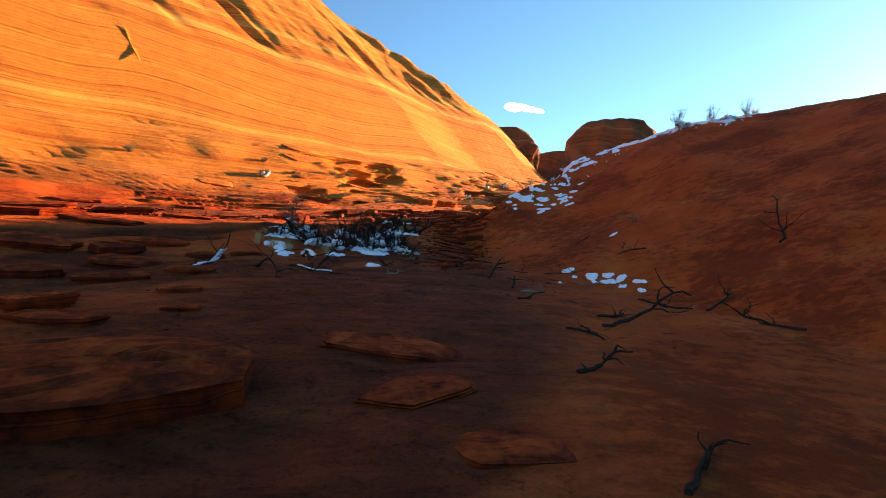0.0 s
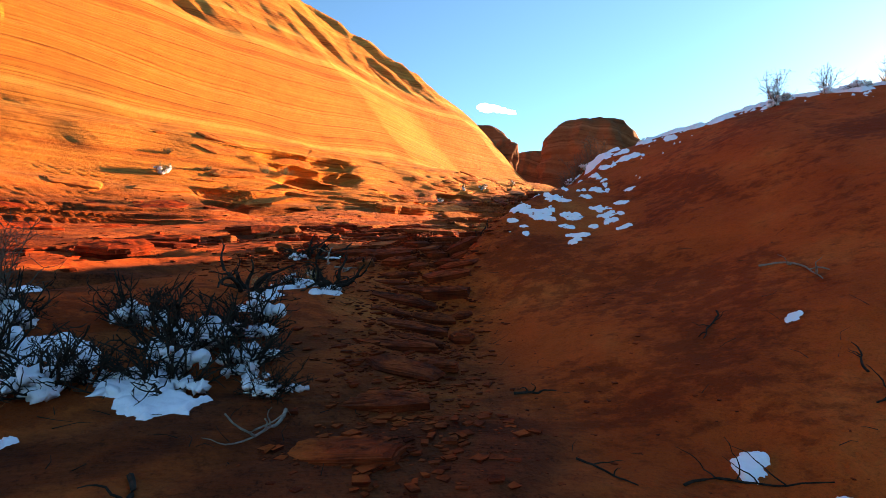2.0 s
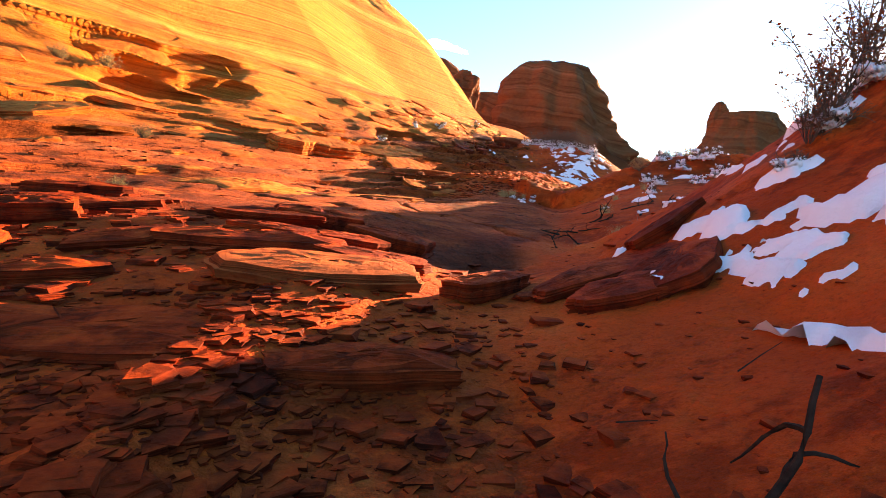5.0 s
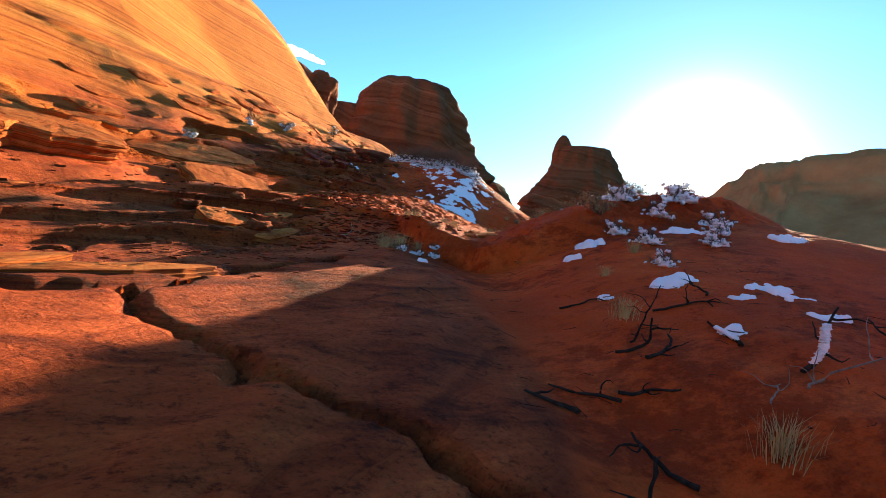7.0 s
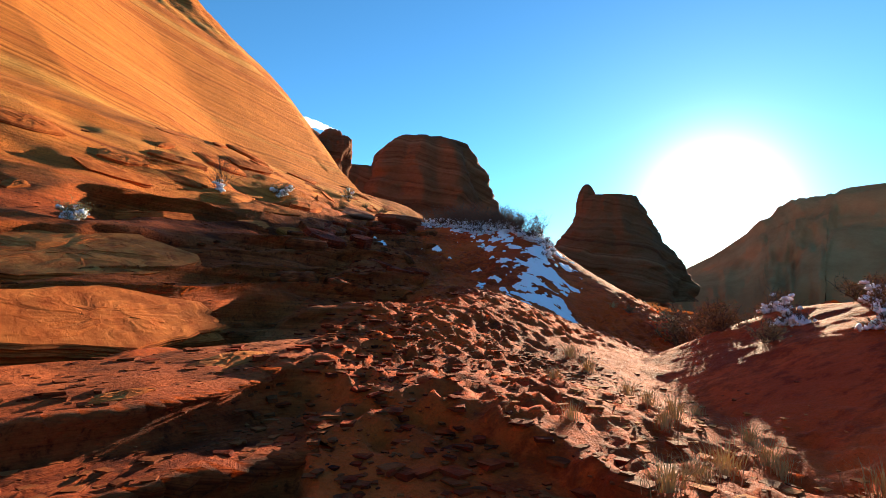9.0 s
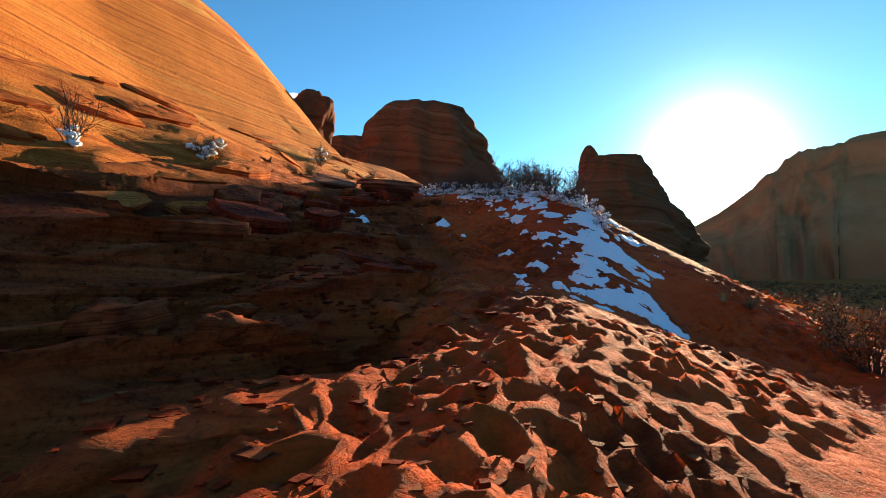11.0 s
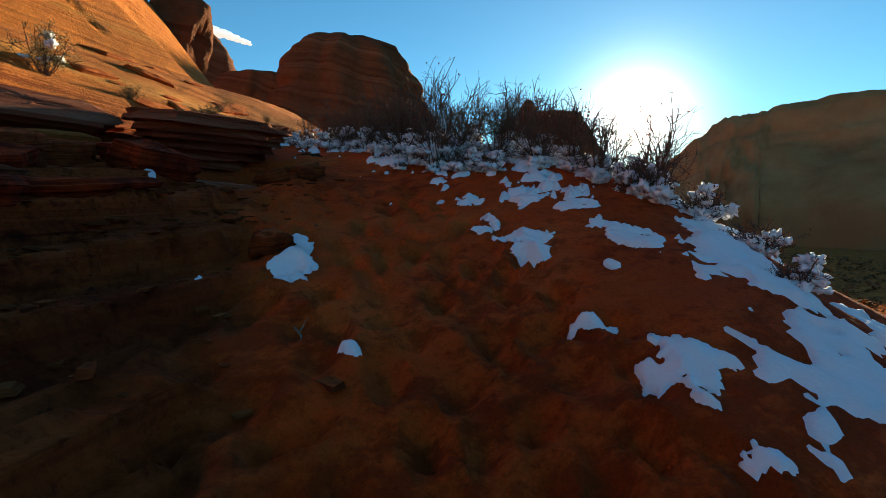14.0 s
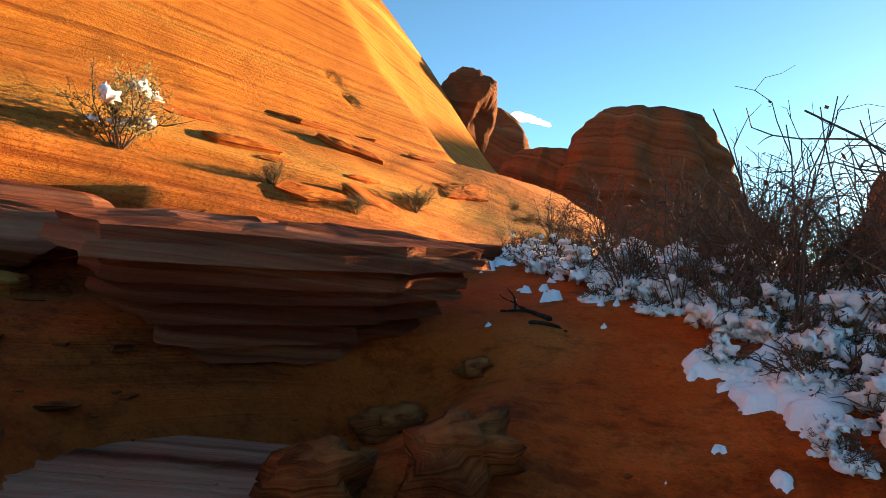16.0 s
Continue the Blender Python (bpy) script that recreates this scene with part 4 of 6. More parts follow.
RISE_SLABS = [(-3.15, 26.2, 0.8, 0.5, 0.22), (-2.59, 25.77, 0.7, 0.5, 0.26), (-1.41, 24.3, 0.95, 0.4, 0.14), (-3.1, 23.48, 0.5, 0.4, 0.3), (-2.46, 23.99, 0.45, 0.35, 0.2), (-3.49, 23.04, 0.5, 0.4, 0.2), (-2.59, 21.83, 0.5, 0.4, 0.24), (-2.1, 20.8, 0.5, 0.4, 0.16),
    (0.95, 19.75, 0.6, 0.4, 0.2), (1.22, 19.3, 0.9, 0.4, 0.16), (0.32, 19.6, 0.4, 0.4, 0.14), (0.55, 21.3, 0.36, 0.26, 0.12), (-1.41, 20.2, 0.45, 0.3, 0.14), (-0.3, 26.4, 1.9, 0.7, 0.2), (-1.7, 25.2, 1.2, 0.5, 0.18), (-0.6, 28.4, 1.9, 0.8, 0.2)]
WASH_SLABS = [(0.03, 20.9, 1.6, 0.4, 0.1), (0.95, 18.9, 1.0, 0.4, 0.16), (-0.09, 19.2, 0.9, 0.35, 0.12), (0.85, 18.25, 1.2, 0.5, 0.18), (0.1, 17.75, 1.3, 0.4, 0.14), (0.59, 17.25, 0.9, 0.4, 0.14), (1.16, 17.4, 0.42, 0.25, 0.12), (1.11, 16.3, 0.4, 0.34, 0.22), (0.29, 16.45, 1.2, 0.45, 0.14), (0.4, 15.75, 1.0, 0.35, 0.12),
    (0.2, 15.2, 1.25, 0.4, 0.14), (0.26, 18.4, 0.8, 0.35, 0.12), (-0.24, 18.7, 0.8, 0.3, 0.1), (-0.1, 16.95, 0.7, 0.3, 0.1), (0.3, 14.4, 1.0, 0.45, 0.1), (0.1, 13.4, 1.1, 0.45, 0.1), (0.7, 14.8, 0.7, 0.35, 0.1), (-0.1, 12.3, 1.2, 0.5, 0.08)]
for k, (x, y, l, w, th) in enumerate(CLIMB_SLABS + RISE_SLABS + WASH_SLABS):
    put_rock("rock_slab", DARK_SLABS[k % 7], "dark red iron-stained sandstone slab lying on the sandy trail", "rock", x, y, (l * 1.12, w / 0.55 * 1.3, th / 0.24), rng.uniform(-14, 22), 0.02 + 0.1 * th, "slabs on the trail", rng.uniform(0.3, 0.8))
# thin dark plates of rock at the start of the way and beside it
for k, (x, y, l, w, th) in enumerate([(-2.5, 2.7, 2.6, 1.5, 0.3), (0.3, 3.3, 1.3, 0.7, 0.06), (1.1, 2.4, 1.2, 0.6, 0.06), (-0.1, 4.5, 1.7, 0.6, 0.07), 
                                    (-5.6, 7.4, 1.2, 0.5, 0.1), (-4.6, 8.2, 0.9, 0.4, 0.09), (-6.2, 8.6, 1.5, 0.6, 0.12), (-3.9, 6.6, 0.7, 0.35, 0.08), (-5.0, 9.6, 0.9, 0.4, 0.1), (-4.3, 10.2, 0.7, 0.3, 0.08), (-6.6, 10.4, 1.6, 0.6, 0.12), (-3.2, 5.4, 0.5, 0.3, 0.07), (-4.4, 4.6, 1.3, 0.6, 0.1)]):
    put_rock("rock_slab", DARK_SLABS[(k + 3) % 7], "thin dark red sandstone plate half sunk in sand", "rock", x, y, (l * 1.1, w / 0.55 * 1.2, th / 0.2), rng.uniform(-10, 25), 0.0, "slabs on the trail", 0.9)
# broad pale flags, worn flush with the sand beside the slabs
for k, (x, y, l, w, turn) in enumerate([(-0.76, 22.5, 1.5, 1.0, 10), (-1.95, 22.0, 1.3, 0.9, 14), (-2.9, 22.4, 1.4, 0.9, 20), (-2.6, 24.8, 2.2, 0.9, 22), (-4.4, 24.2, 2.0, 1.0, 24), (0.5, 25.4, 1.6, 0.8, 15)]):
    put_rock("rock_flag", PALE_FLAGS[k % 4], "broad flat red-brown sandstone flag worn level with the sand", "rock", x, y, (l * 1.1, w / 0.55 * 1.1, 0.75), turn, 0.06, "flags beside the trail", 1.0)
# ledge slabs on the hillside, long along the strata
made = 0
while made < 80:
    y = rng.uniform(22, 49)
    x = rng.uniform(-16, 13)
    rk, d = on_land("rock", x, y), on_land("d", x, y)
    if not (-13 < d < 2.5) or rk < 0.55 or abs(line_field(np.array([x]), np.array([y]), [(p[1][0], p[1][1]) for p in PATH])[0][0]) < 1.0:
        continue
    size = rng.choice((0.6, 0.9, 1.3, 1.9, 2.6, 3.4)) * (1.2 if d > -5 else 1.0)
    # low slabs get the dark stone, the others the sunlit colour
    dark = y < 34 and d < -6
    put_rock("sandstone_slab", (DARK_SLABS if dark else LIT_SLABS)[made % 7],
             "dark red sandstone slab on the rocky hillside" if dark else "orange sandstone ledge slab on the rocky hillside, coloured as sunlit", "rock",
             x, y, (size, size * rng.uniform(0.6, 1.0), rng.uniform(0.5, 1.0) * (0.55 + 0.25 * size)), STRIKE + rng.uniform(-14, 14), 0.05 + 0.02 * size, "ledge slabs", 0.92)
    made += 1
made = 0
while made < 60:
    y = rng.uniform(49, 76)
    x = rng.uniform(-4, 14)
    rk, d = on_land("rock", x, y), on_land("d", x, y)
    if not (-2.2 < d < 2.5) or rk < 0.5 or (abs(x - 9.4) < 1.0 and abs(y - 68.5) < 1.0):
        continue
    size = rng.choice((0.6, 0.9, 1.3, 1.8, 2.4))
    put_rock("sandstone_slab", LIT_SLABS[made % 7], "orange sandstone ledge slab below the smooth cliff, coloured as sunlit", "rock",
             x, y, (size, size * rng.uniform(0.5, 0.9), rng.uniform(0.5, 1.0) * (0.5 + 0.25 * size)), STRIKE + rng.uniform(-14, 14), 0.04 + 0.02 * size, "ledge slabs", 0.92)
    made += 1
# the large ledges that jut out over hollows
for k, (x, y, l, w, th, turn, mtl, what) in enumerate([
        (11.85, 66.95, 3.3, 2.3, 0.64, 24, M_PALESLAB, "long grey-red banded sandstone ledge jutting over a dark hollow"),
        (9.4, 66.6, 2.6, 1.2, 0.3, 34, M_PALESLAB, "pale banded sandstone ledge beside the sandy slope"),
        (11.95, 65.25, 2.9, 1.5, 0.16, 16, M_STRIPED, "flat grey and red striped sandstone shelf beside the sand"),
        (12.6, 69.4, 2.6, 1.0, 0.3, 35, M_PALESLAB, "weathered sandstone shelf above the ledge"),
        (1.2, 49.6, 5.2, 2.2, 0.42, 45, M_LITSLAB, "large rounded orange sandstone ledge over a dark hollow"),
        (2.3, 47.4, 4.2, 1.3, 0.28, 46, M_LITSLAB, "thin layered orange sandstone ledge"),
        (-1.5, 43.5, 3.6, 1.4, 0.6, 44, M_LITSLAB, "blocky orange sandstone ledge with a broken front"),
        (-2.6, 42.0, 2.4, 1.2, 0.5, 46, M_LITSLAB, "blocky orange sandstone ledge with a broken front"),
        (8.2, 41.3, 2.4, 0.8, 0.10, -15, M_LITSLAB, "flat layered orange sandstone slab beside the trail"),
        (8.2, 55.4, 1.5, 0.5, 0.14, 25, M_SLAB, "dark red slab half buried in the sand"),
        (8.5, 54.5, 1.3, 0.5, 0.14, 30, M_SLAB, "dark red slab half buried in the sand"),
        (9.7, 56.9, 1.2, 0.5, 0.16, 20, M_SLAB, "dark red slab half buried in the sand"),
        (9.7, 50.9, 0.6, 0.35, 0.08, 20, M_SLAB, "small flat red slab on the sand")]):
    layered_rock(500 + k, l, w, th, mtl, x, y, turn, what, -0.06 if k == 0 else 0.12 if mtl is M_STRIPED else -0.085 if th < 0.11 else 0.0, 0.5 if mtl is M_STRIPED else 0.3 if k == 0 else 1.0 if th < 0.13 else 0.75, 0.62 if k == 0 else 0.2)
# dark ledges beside the start of the way, and the iron-red piles where the trail climbs onto the rock
for k, (x, y, size) in enumerate([(-14.8, 16.4, 3.0), (-16.1, 20.4, 3.2), (-12.0, 13.2, 2.6), (-8.4, 8.9, 2.2), (-9.9, 13.0, 2.4), (-7.0, 7.1, 1.6), (-5.0, 5.1, 1.0), (-6.8, 9.3, 1.2), (-11.5, 16.0, 2.6), (-9.0, 16.2, 2.0), (-8.2, 18.6, 2.2), (-6.5, 19.5, 1.8), (-7.3, 23.0, 2.2), (-6.2, 21.2, 1.6), (-5.5, 25.4, 1.9), (-2.7, 2.5, 1.9), (-1.9, 3.6, 0.9),
                                (-4.2, 27.8, 1.6), (-3.6, 27.0, 1.3), (-4.4, 26.6, 1.2), (-3.0, 28.2, 1.4), (-2.6, 26.8, 1.0), (-3.4, 29.4, 1.6), (-2.2, 28.0, 1.1), (-1.4, 26.2, 1.2), (0.9, 26.0, 1.4), (0.6, 27.4, 1.1), (1.1, 28.4, 1.5), (3.3, 25.2, 1.3), (3.9, 26.2, 1.2), (2.9, 24.8, 1.2), (3.5, 25.7, 1.6), (2.75, 25.4, 1.4), (3.4, 24.9, 1.2), (0.2, 27.2, 1.3), (-0.4, 27.7, 1.4), (0.1, 28.3, 1.3), (-0.2, 26.8, 1.0), (1.9, 25.6, 1.0)]):
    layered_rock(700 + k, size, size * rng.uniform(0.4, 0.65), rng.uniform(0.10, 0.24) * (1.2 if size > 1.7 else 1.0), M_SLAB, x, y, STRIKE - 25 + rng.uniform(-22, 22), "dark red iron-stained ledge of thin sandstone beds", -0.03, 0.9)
# the broken ledges above the sandy slope, their dark stone standing for deep shade
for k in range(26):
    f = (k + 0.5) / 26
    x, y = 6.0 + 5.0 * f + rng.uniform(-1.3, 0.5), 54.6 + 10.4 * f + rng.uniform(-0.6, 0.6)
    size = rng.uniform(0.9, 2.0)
    layered_rock(600 + k, size, size * rng.uniform(0.4, 0.6), rng.uniform(0.12, 0.34), M_SLAB if k % 3 else M_STONE, x, y, STRIKE + rng.uniform(-18, 18), "cracked sandstone ledge, coloured dark for deep shade", -0.03, 0.8)
for k, (x, y, r) in enumerate([(6.1, 51.8, 0.5), (6.05, 51.3, 0.5), (5.2, 51.4, 0.7), (4.9, 52.2, 0.6), (9.66, 57.9, 0.55), (9.62, 56.4, 0.5), (8.6, 57.2, 0.4), (12.68, 65.15, 0.5), (13.3, 65.3, 0.55), (13.36, 66.58, 0.22), (12.85, 66.3, 0.4), (12.05, 61.95, 0.5),
                               (2.9, 40.8, 0.5), (3.4, 41.4, 0.35), (2.4, 41.0, 0.4), (3.8, 42.4, 0.3), (2.5, 42.6, 0.45), (1.6, 41.4, 0.5), (-4.1, 25.1, 0.55), (-4.9, 24.7, 0.5), (-0.9, 19.7, 0.4), (-3.1, 21.0, 0.5), (-3.4, 20.5, 0.5), (-2.4, 23.8, 0.4), (-5.2, 22.8, 0.6)]):
    put_rock("stone", STONES[k % 5], "rough dark red sandstone boulder resting on the ground", "stone", x, y, (r, r * rng.uniform(0.8, 1.1), r * rng.uniform(0.8, 1.2)), rng.uniform(0, 360), 0.02, "loose stones")


def rubble(name, label, count, seed, where, sizes, material):
    """Loose chips too small to tell apart one by one, in one mesh."""
    r = np.random.RandomState(seed)
    xy = where(r, count)
    z = land(xy[:, 0], xy[:, 1])[0]
    corner = np.array([(a, b, c) for c in (-0.4, 0.6) for a, b in ((-1, -1), (1, -1), (1, 1), (-1, 1))], float)
    face = np.array([(3, 2, 1, 0), (4, 5, 6, 7), (0, 1, 5, 4), (1, 2, 6, 5), (2, 3, 7, 6), (3, 0, 4, 7)])
    n = len(xy)
    size = sizes[0] + (sizes[1] - sizes[0]) * r.rand(n) ** 3
    v = corner[None] * (0.65 + 0.6 * r.rand(n, 8, 3)) * (size[:, None] * np.column_stack((np.ones(n), 0.5 + 0.4 * r.rand(n), 0.25 + 0.35 * r.rand(n))))[:, None, :] * 0.5
    a = r.rand(n) * 6.283
    c, s_ = np.cos(a)[:, None], np.sin(a)[:, None]
    v = np.stack((v[..., 0] * c - v[..., 1] * s_, v[..., 0] * s_ + v[..., 1] * c, v[..., 2]), -1)
    v += np.column_stack((xy, z))[:, None, :]
    q = (face[None] + 8 * np.arange(n)[:, None, None]).reshape(-1, 4)
    ob = mesh_from(name, v.reshape(-1, 3), q, {}, material)
    ob.data.polygons.foreach_set("use_smooth", np.zeros(len(ob.data.polygons), dtype=bool))
    return tagged(ob, label, "rubble", kind="stuff")


def along(path, spread):
    def pick(r, n):
        p = np.array(path)
        k = r.randint(0, len(p) - 1, n)
        f = r.rand(n)[:, None]
        return p[k] * (1 - f) + p[k + 1] * f + r.randn(n, 2) * spread
    return pick


rubble("rubble", "dark pebbles and clods on the sand of the dune", 1400, 14, along([(-3, 4), (-1.5, 8), (1.5, 8), (2.4, 13), (2.2, 18), (2.4, 23), (5.5, 31)], 1.1), (0.015, 0.07), M_SLAB)
rubble("rubble", "small chips of dark red sandstone strewn over the trail", 5500, 3, along([(0.4, 12), (0.4, 16), (0.3, 19), (0.4, 22), (-0.6, 24), (1.4, 24)], 0.55), (0.03, 0.16), M_SLAB)
rubble("rubble", "dark clods and flakes over the sand beside the trail", 2600, 31, along([(-3.5, 19), (-2.5, 20.5), (-1.5, 21.5), (-0.5, 22.5), (0.8, 22), (1.2, 20)], 0.7), (0.03, 0.18), M_SLAB)
rubble("rubble", "chips of orange sandstone strewn below the ledges", 2800, 4, along([(1.5, 38), (3, 41), (4.2, 44), (6, 47), (8.5, 47.5), (9.5, 46)], 0.9), (0.03, 0.13), M_STONE)
rubble("rubble", "broken shards of orange sandstone on the trodden shelf", 450, 33, along([(3.2, 41), (4.4, 42), (5.6, 42.6), (7, 42.4), (8.2, 42)], 0.7), (0.04, 0.2), M_STONE)
rubble("rubble", "broken red sandstone pieces on the rocky hillside", 1600, 6, along([(-12, 30), (-6, 34), (-3, 38), (1, 45), (3, 50), (6, 55)], 1.8), (0.04, 0.2), M_STONE)
rubble("rubble", "flat orange stones strewn over the layered shelf", 500, 12, along([(8, 40.5), (8.5, 42), (8, 43.5), (7.5, 45), (9.5, 44)], 0.9), (0.03, 0.15), M_LITSLAB)
rubble("rubble", "flat dark red stones strewn between the ledges", 3000, 22, along([(-13, 17), (-8, 19), (-6, 24), (-4, 28), (-2, 25), (1.2, 27)], 1.3), (0.04, 0.26), M_SLAB)
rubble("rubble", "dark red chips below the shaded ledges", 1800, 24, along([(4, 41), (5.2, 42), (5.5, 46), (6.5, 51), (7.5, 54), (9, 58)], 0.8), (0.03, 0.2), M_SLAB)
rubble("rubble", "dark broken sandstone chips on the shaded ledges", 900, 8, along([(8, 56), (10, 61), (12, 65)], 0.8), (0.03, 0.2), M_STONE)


# ---- snow ----
def settle(g, k):
    """Heights evened out over k steps each way, as snow fills the hollows."""
    p = np.pad(g, k, mode="edge")
    for ax in (0, 1):
        c = np.cumsum(p, axis=ax)
        c = np.insert(c, 0, 0, axis=ax)
        w = 2 * k + 1
        p = (np.take(c, range(w, c.shape[ax]), axis=ax) - np.take(c, range(0, c.shape[ax] - w), axis=ax)) / w
    return p


def snow_patch(x, y, rx, ry, turn=0.0, thick=0.06, seed=0, ragged=0.62):
    """A thin patch of snow with a rounded, uneven edge that follows the ground under it."""
    step = max(0.018, min(rx, ry) / 14)
    lim = max(rx, ry) * 1.4
    n = int(2 * lim / step) + 1
    g = np.linspace(-lim, lim, n)
    A, B = np.meshgrid(g, g)
    c, s_ = math.cos(radians(turn)), math.sin(radians(turn))
    P, Q = A * c + B * s_, -A * s_ + B * c
    sc = 1.5 / max(0.2, min(rx, ry))
    F = 1 - (P / rx) ** 2 - (Q / ry) ** 2 + ragged * 2.6 * fbm((A + x) * sc, (B + y) * sc, 4, 700 + seed) - 0.1
    X, Y = (A + x).ravel(), (B + y).ravel()
    F = F.ravel()
    thick = 0.45 * thick + 0.012
    L = land(X, Y)[0]
    bed = settle(L.reshape(n, n), max(1, int(0.12 / step))).ravel()
    Z = np.where(F > 0, np.maximum(L, bed) + thick * np.sqrt(np.clip(F * 1.5, 0, 1)) * (1 + 0.9 * fbm(X * 5, Y * 5, 3, 705)), L - 0.03)
    i = (np.arange(n - 1)[:, None] * n + np.arange(n - 1)[None, :]).ravel()
    q = np.column_stack((i, i + 1, i + n + 1, i + n))
    # the one piece of it that joins the middle
    grid = (F > 0).reshape(n, n)
    piece = np.zeros_like(grid)
    start = np.unravel_index(np.argmax(np.where(grid, F.reshape(n, n) - 0.3 * (A * A + B * B) / lim ** 2, -9)), grid.shape)
    piece[start] = grid[start]
    while True:
        grown = piece.copy()
        grown[1:] |= piece[:-1]
        grown[:-1] |= piece[1:]
        grown[:, 1:] |= piece[:, :-1]
        grown[:, :-1] |= piece[:, 1:]
        grown &= grid
        if (grown == piece).all():
            break
        piece = grown
    keep = piece.ravel()[q].any(axis=1)
    if not keep.any():
        return None
    Z = np.where(piece.ravel(), Z, np.minimum(Z, L - 0.03))
    return tagged(mesh_from("snow_patch", np.column_stack((X, Y, Z)), q[keep], {}, M_SNOW), "thin patch of old white snow lying on orange sand", "snow", "snow patches")


SNOW_AT_BRUSH = [(-3.28, 13.17, 0.62, 0.46, 26, 0.2), (-2.1, 12.9, 0.5, 0.34, 10, 0.14), (-4.4, 13.3, 0.5, 0.3, 20, 0.12), (-2.56, 11.59, 0.26, 0.22, 15, 0.1), (-4.2, 11.85, 0.36, 0.34, 24, 0.14), (-3.74, 11.1, 0.26, 0.36, 22, 0.12), (-1.48, 10.96, 0.2, 0.2, 6, 0.08), (-1.78, 12.57, 0.44, 0.3, 17, 0.12),
    (-1.91, 15.57, 0.33, 0.22, 32, 0.1), (-5.4, 15.2, 0.6, 0.4, 10, 0.14), (-1.25, 17.1, 0.32, 0.2, 20, 0.1), (-1.7, 17.8, 0.36, 0.16, 40, 0.12), (-1.95, 17.2, 0.45, 0.12, 50, 0.1), (-2.1, 16.4, 0.3, 0.42, 0, 0.1)]
SNOW_ON_DUNE = [(3.45, 12.33, 0.16, 0.22, -25, 0.06), (3.94, 11.64, 0.19, 0.3, -25, 0.06), (4.12, 11.18, 0.32, 0.16, -30, 0.06), (4.52, 11.23, 0.14, 0.26, -37, 0.06), (4.43, 10.76, 0.11, 0.16, -32, 0.05), (4.31, 11.61, 0.17, 0.14, -33, 0.05), (3.53, 11.77, 0.08, 0.06, -33, 0.04),
    (4.83, 10.84, 0.19, 0.1, -34, 0.05), (4.69, 10.3, 0.11, 0.18, -27, 0.05), (5.27, 14.4, 0.1, 0.2, -61, 0.04), (3.01, 11.07, 0.1, 0.06, -9, 0.04), (3.78, 19.15, 0.3, 0.12, 10, 0.06), (4.9, 19.4, 0.22, 0.1, 0, 0.05)]
SNOW_BY_CLIMB = [(3.82, 24.2, 0.62, 0.2, -80, 0.06), (3.35, 22.3, 0.6, 0.26, -70, 0.06), (2.85, 21.2, 0.34, 0.24, -40, 0.07), (3.15, 20.9, 0.36, 0.24, -30, 0.07), (3.55, 20.95, 0.28, 0.3, -20, 0.07), (3.4, 20.52, 0.32, 0.2, -20, 0.07), (2.66, 20.55, 0.22, 0.09, -50, 0.05), (3.9, 21.6, 0.36, 0.26, -40, 0.07),
    (2.87, 20.15, 0.18, 0.045, -20, 0.04), (2.82, 19.8, 0.09, 0.1, -20, 0.04), (2.48, 20.08, 0.035, 0.035, 0, 0.03), (4.77, 24.6, 0.16, 0.1, -20, 0.06), (4.3, 22.9, 0.2, 0.12, -30, 0.05)]
SNOW_ABOVE_CLIMB = [(4.05, 20.55, 0.3, 0.24, -30, 0.07), (3.8, 19.95, 0.24, 0.1, -40, 0.06), (4.85, 20.85, 0.3, 0.22, -20, 0.06), (4.95, 20.35, 0.34, 0.2, -10, 0.07), (3.95, 19.45, 0.3, 0.1, -15, 0.06), (5.4, 20.95, 0.26, 0.12, -20, 0.05), (4.85, 19.95, 0.2, 0.16, 0, 0.06), (4.4, 19.8, 0.16, 0.1, -20, 0.05), (5.3, 22.1, 0.22, 0.1, -30, 0.05), (5.9, 21.6, 0.2, 0.12, -20, 0.05)]
SNOW_ON_FLAT = [(9.33, 38.31, 0.4, 0.3, -72, 0.12), (8.35, 35.16, 0.3, 0.3, -52, 0.07), (9.21, 34.23, 0.36, 0.5, -8, 0.07), (8.87, 33.28, 0.22, 0.2, -6, 0.08), (7.48, 33.43, 0.16, 0.14, -51, 0.06), (8.52, 34.2, 0.22, 0.1, -27, 0.05), (7.36, 35.37, 0.17, 0.12, -61, 0.06), (11.24, 37.71, 0.45, 0.3, -15, 0.12), (13.07, 36.75, 0.44, 0.3, -8, 0.12),
    (5.88, 39.05, 0.16, 0.1, 16, 0.08), (8.5, 37.73, 0.2, 0.14, -53, 0.1)]
SNOW_BELOW_CREST = [(14.13, 58.77, 0.36, 0.4, -40, 0.06), (13.95, 59.57, 0.27, 0.08, -40, 0.05), (12.7, 58.27, 0.22, 0.16, -64, 0.05), (12.81, 56.94, 0.33, 0.12, -31, 0.05), (12.08, 56.48, 0.14, 0.26, -14, 0.05), (11.51, 55.01, 0.26, 0.22, -10, 0.05), (12.38, 55.34, 0.2, 0.34, -2, 0.06), (12.7, 55.16, 0.25, 0.16, -3, 0.05),
    (13.23, 55.91, 0.17, 0.22, -13, 0.05), (13.41, 55.22, 0.17, 0.3, -5, 0.05), (10.95, 54.49, 0.06, 0.12, -27, 0.04), (11.2, 54.58, 0.08, 0.08, -45, 0.04), (11.99, 54.15, 0.14, 0.2, 5, 0.05), (12.62, 54.24, 0.23, 0.2, 8, 0.05), (14.52, 60.9, 0.3, 0.2, -49, 0.06), (13.76, 58.03, 0.2, 0.14, -27, 0.05)]
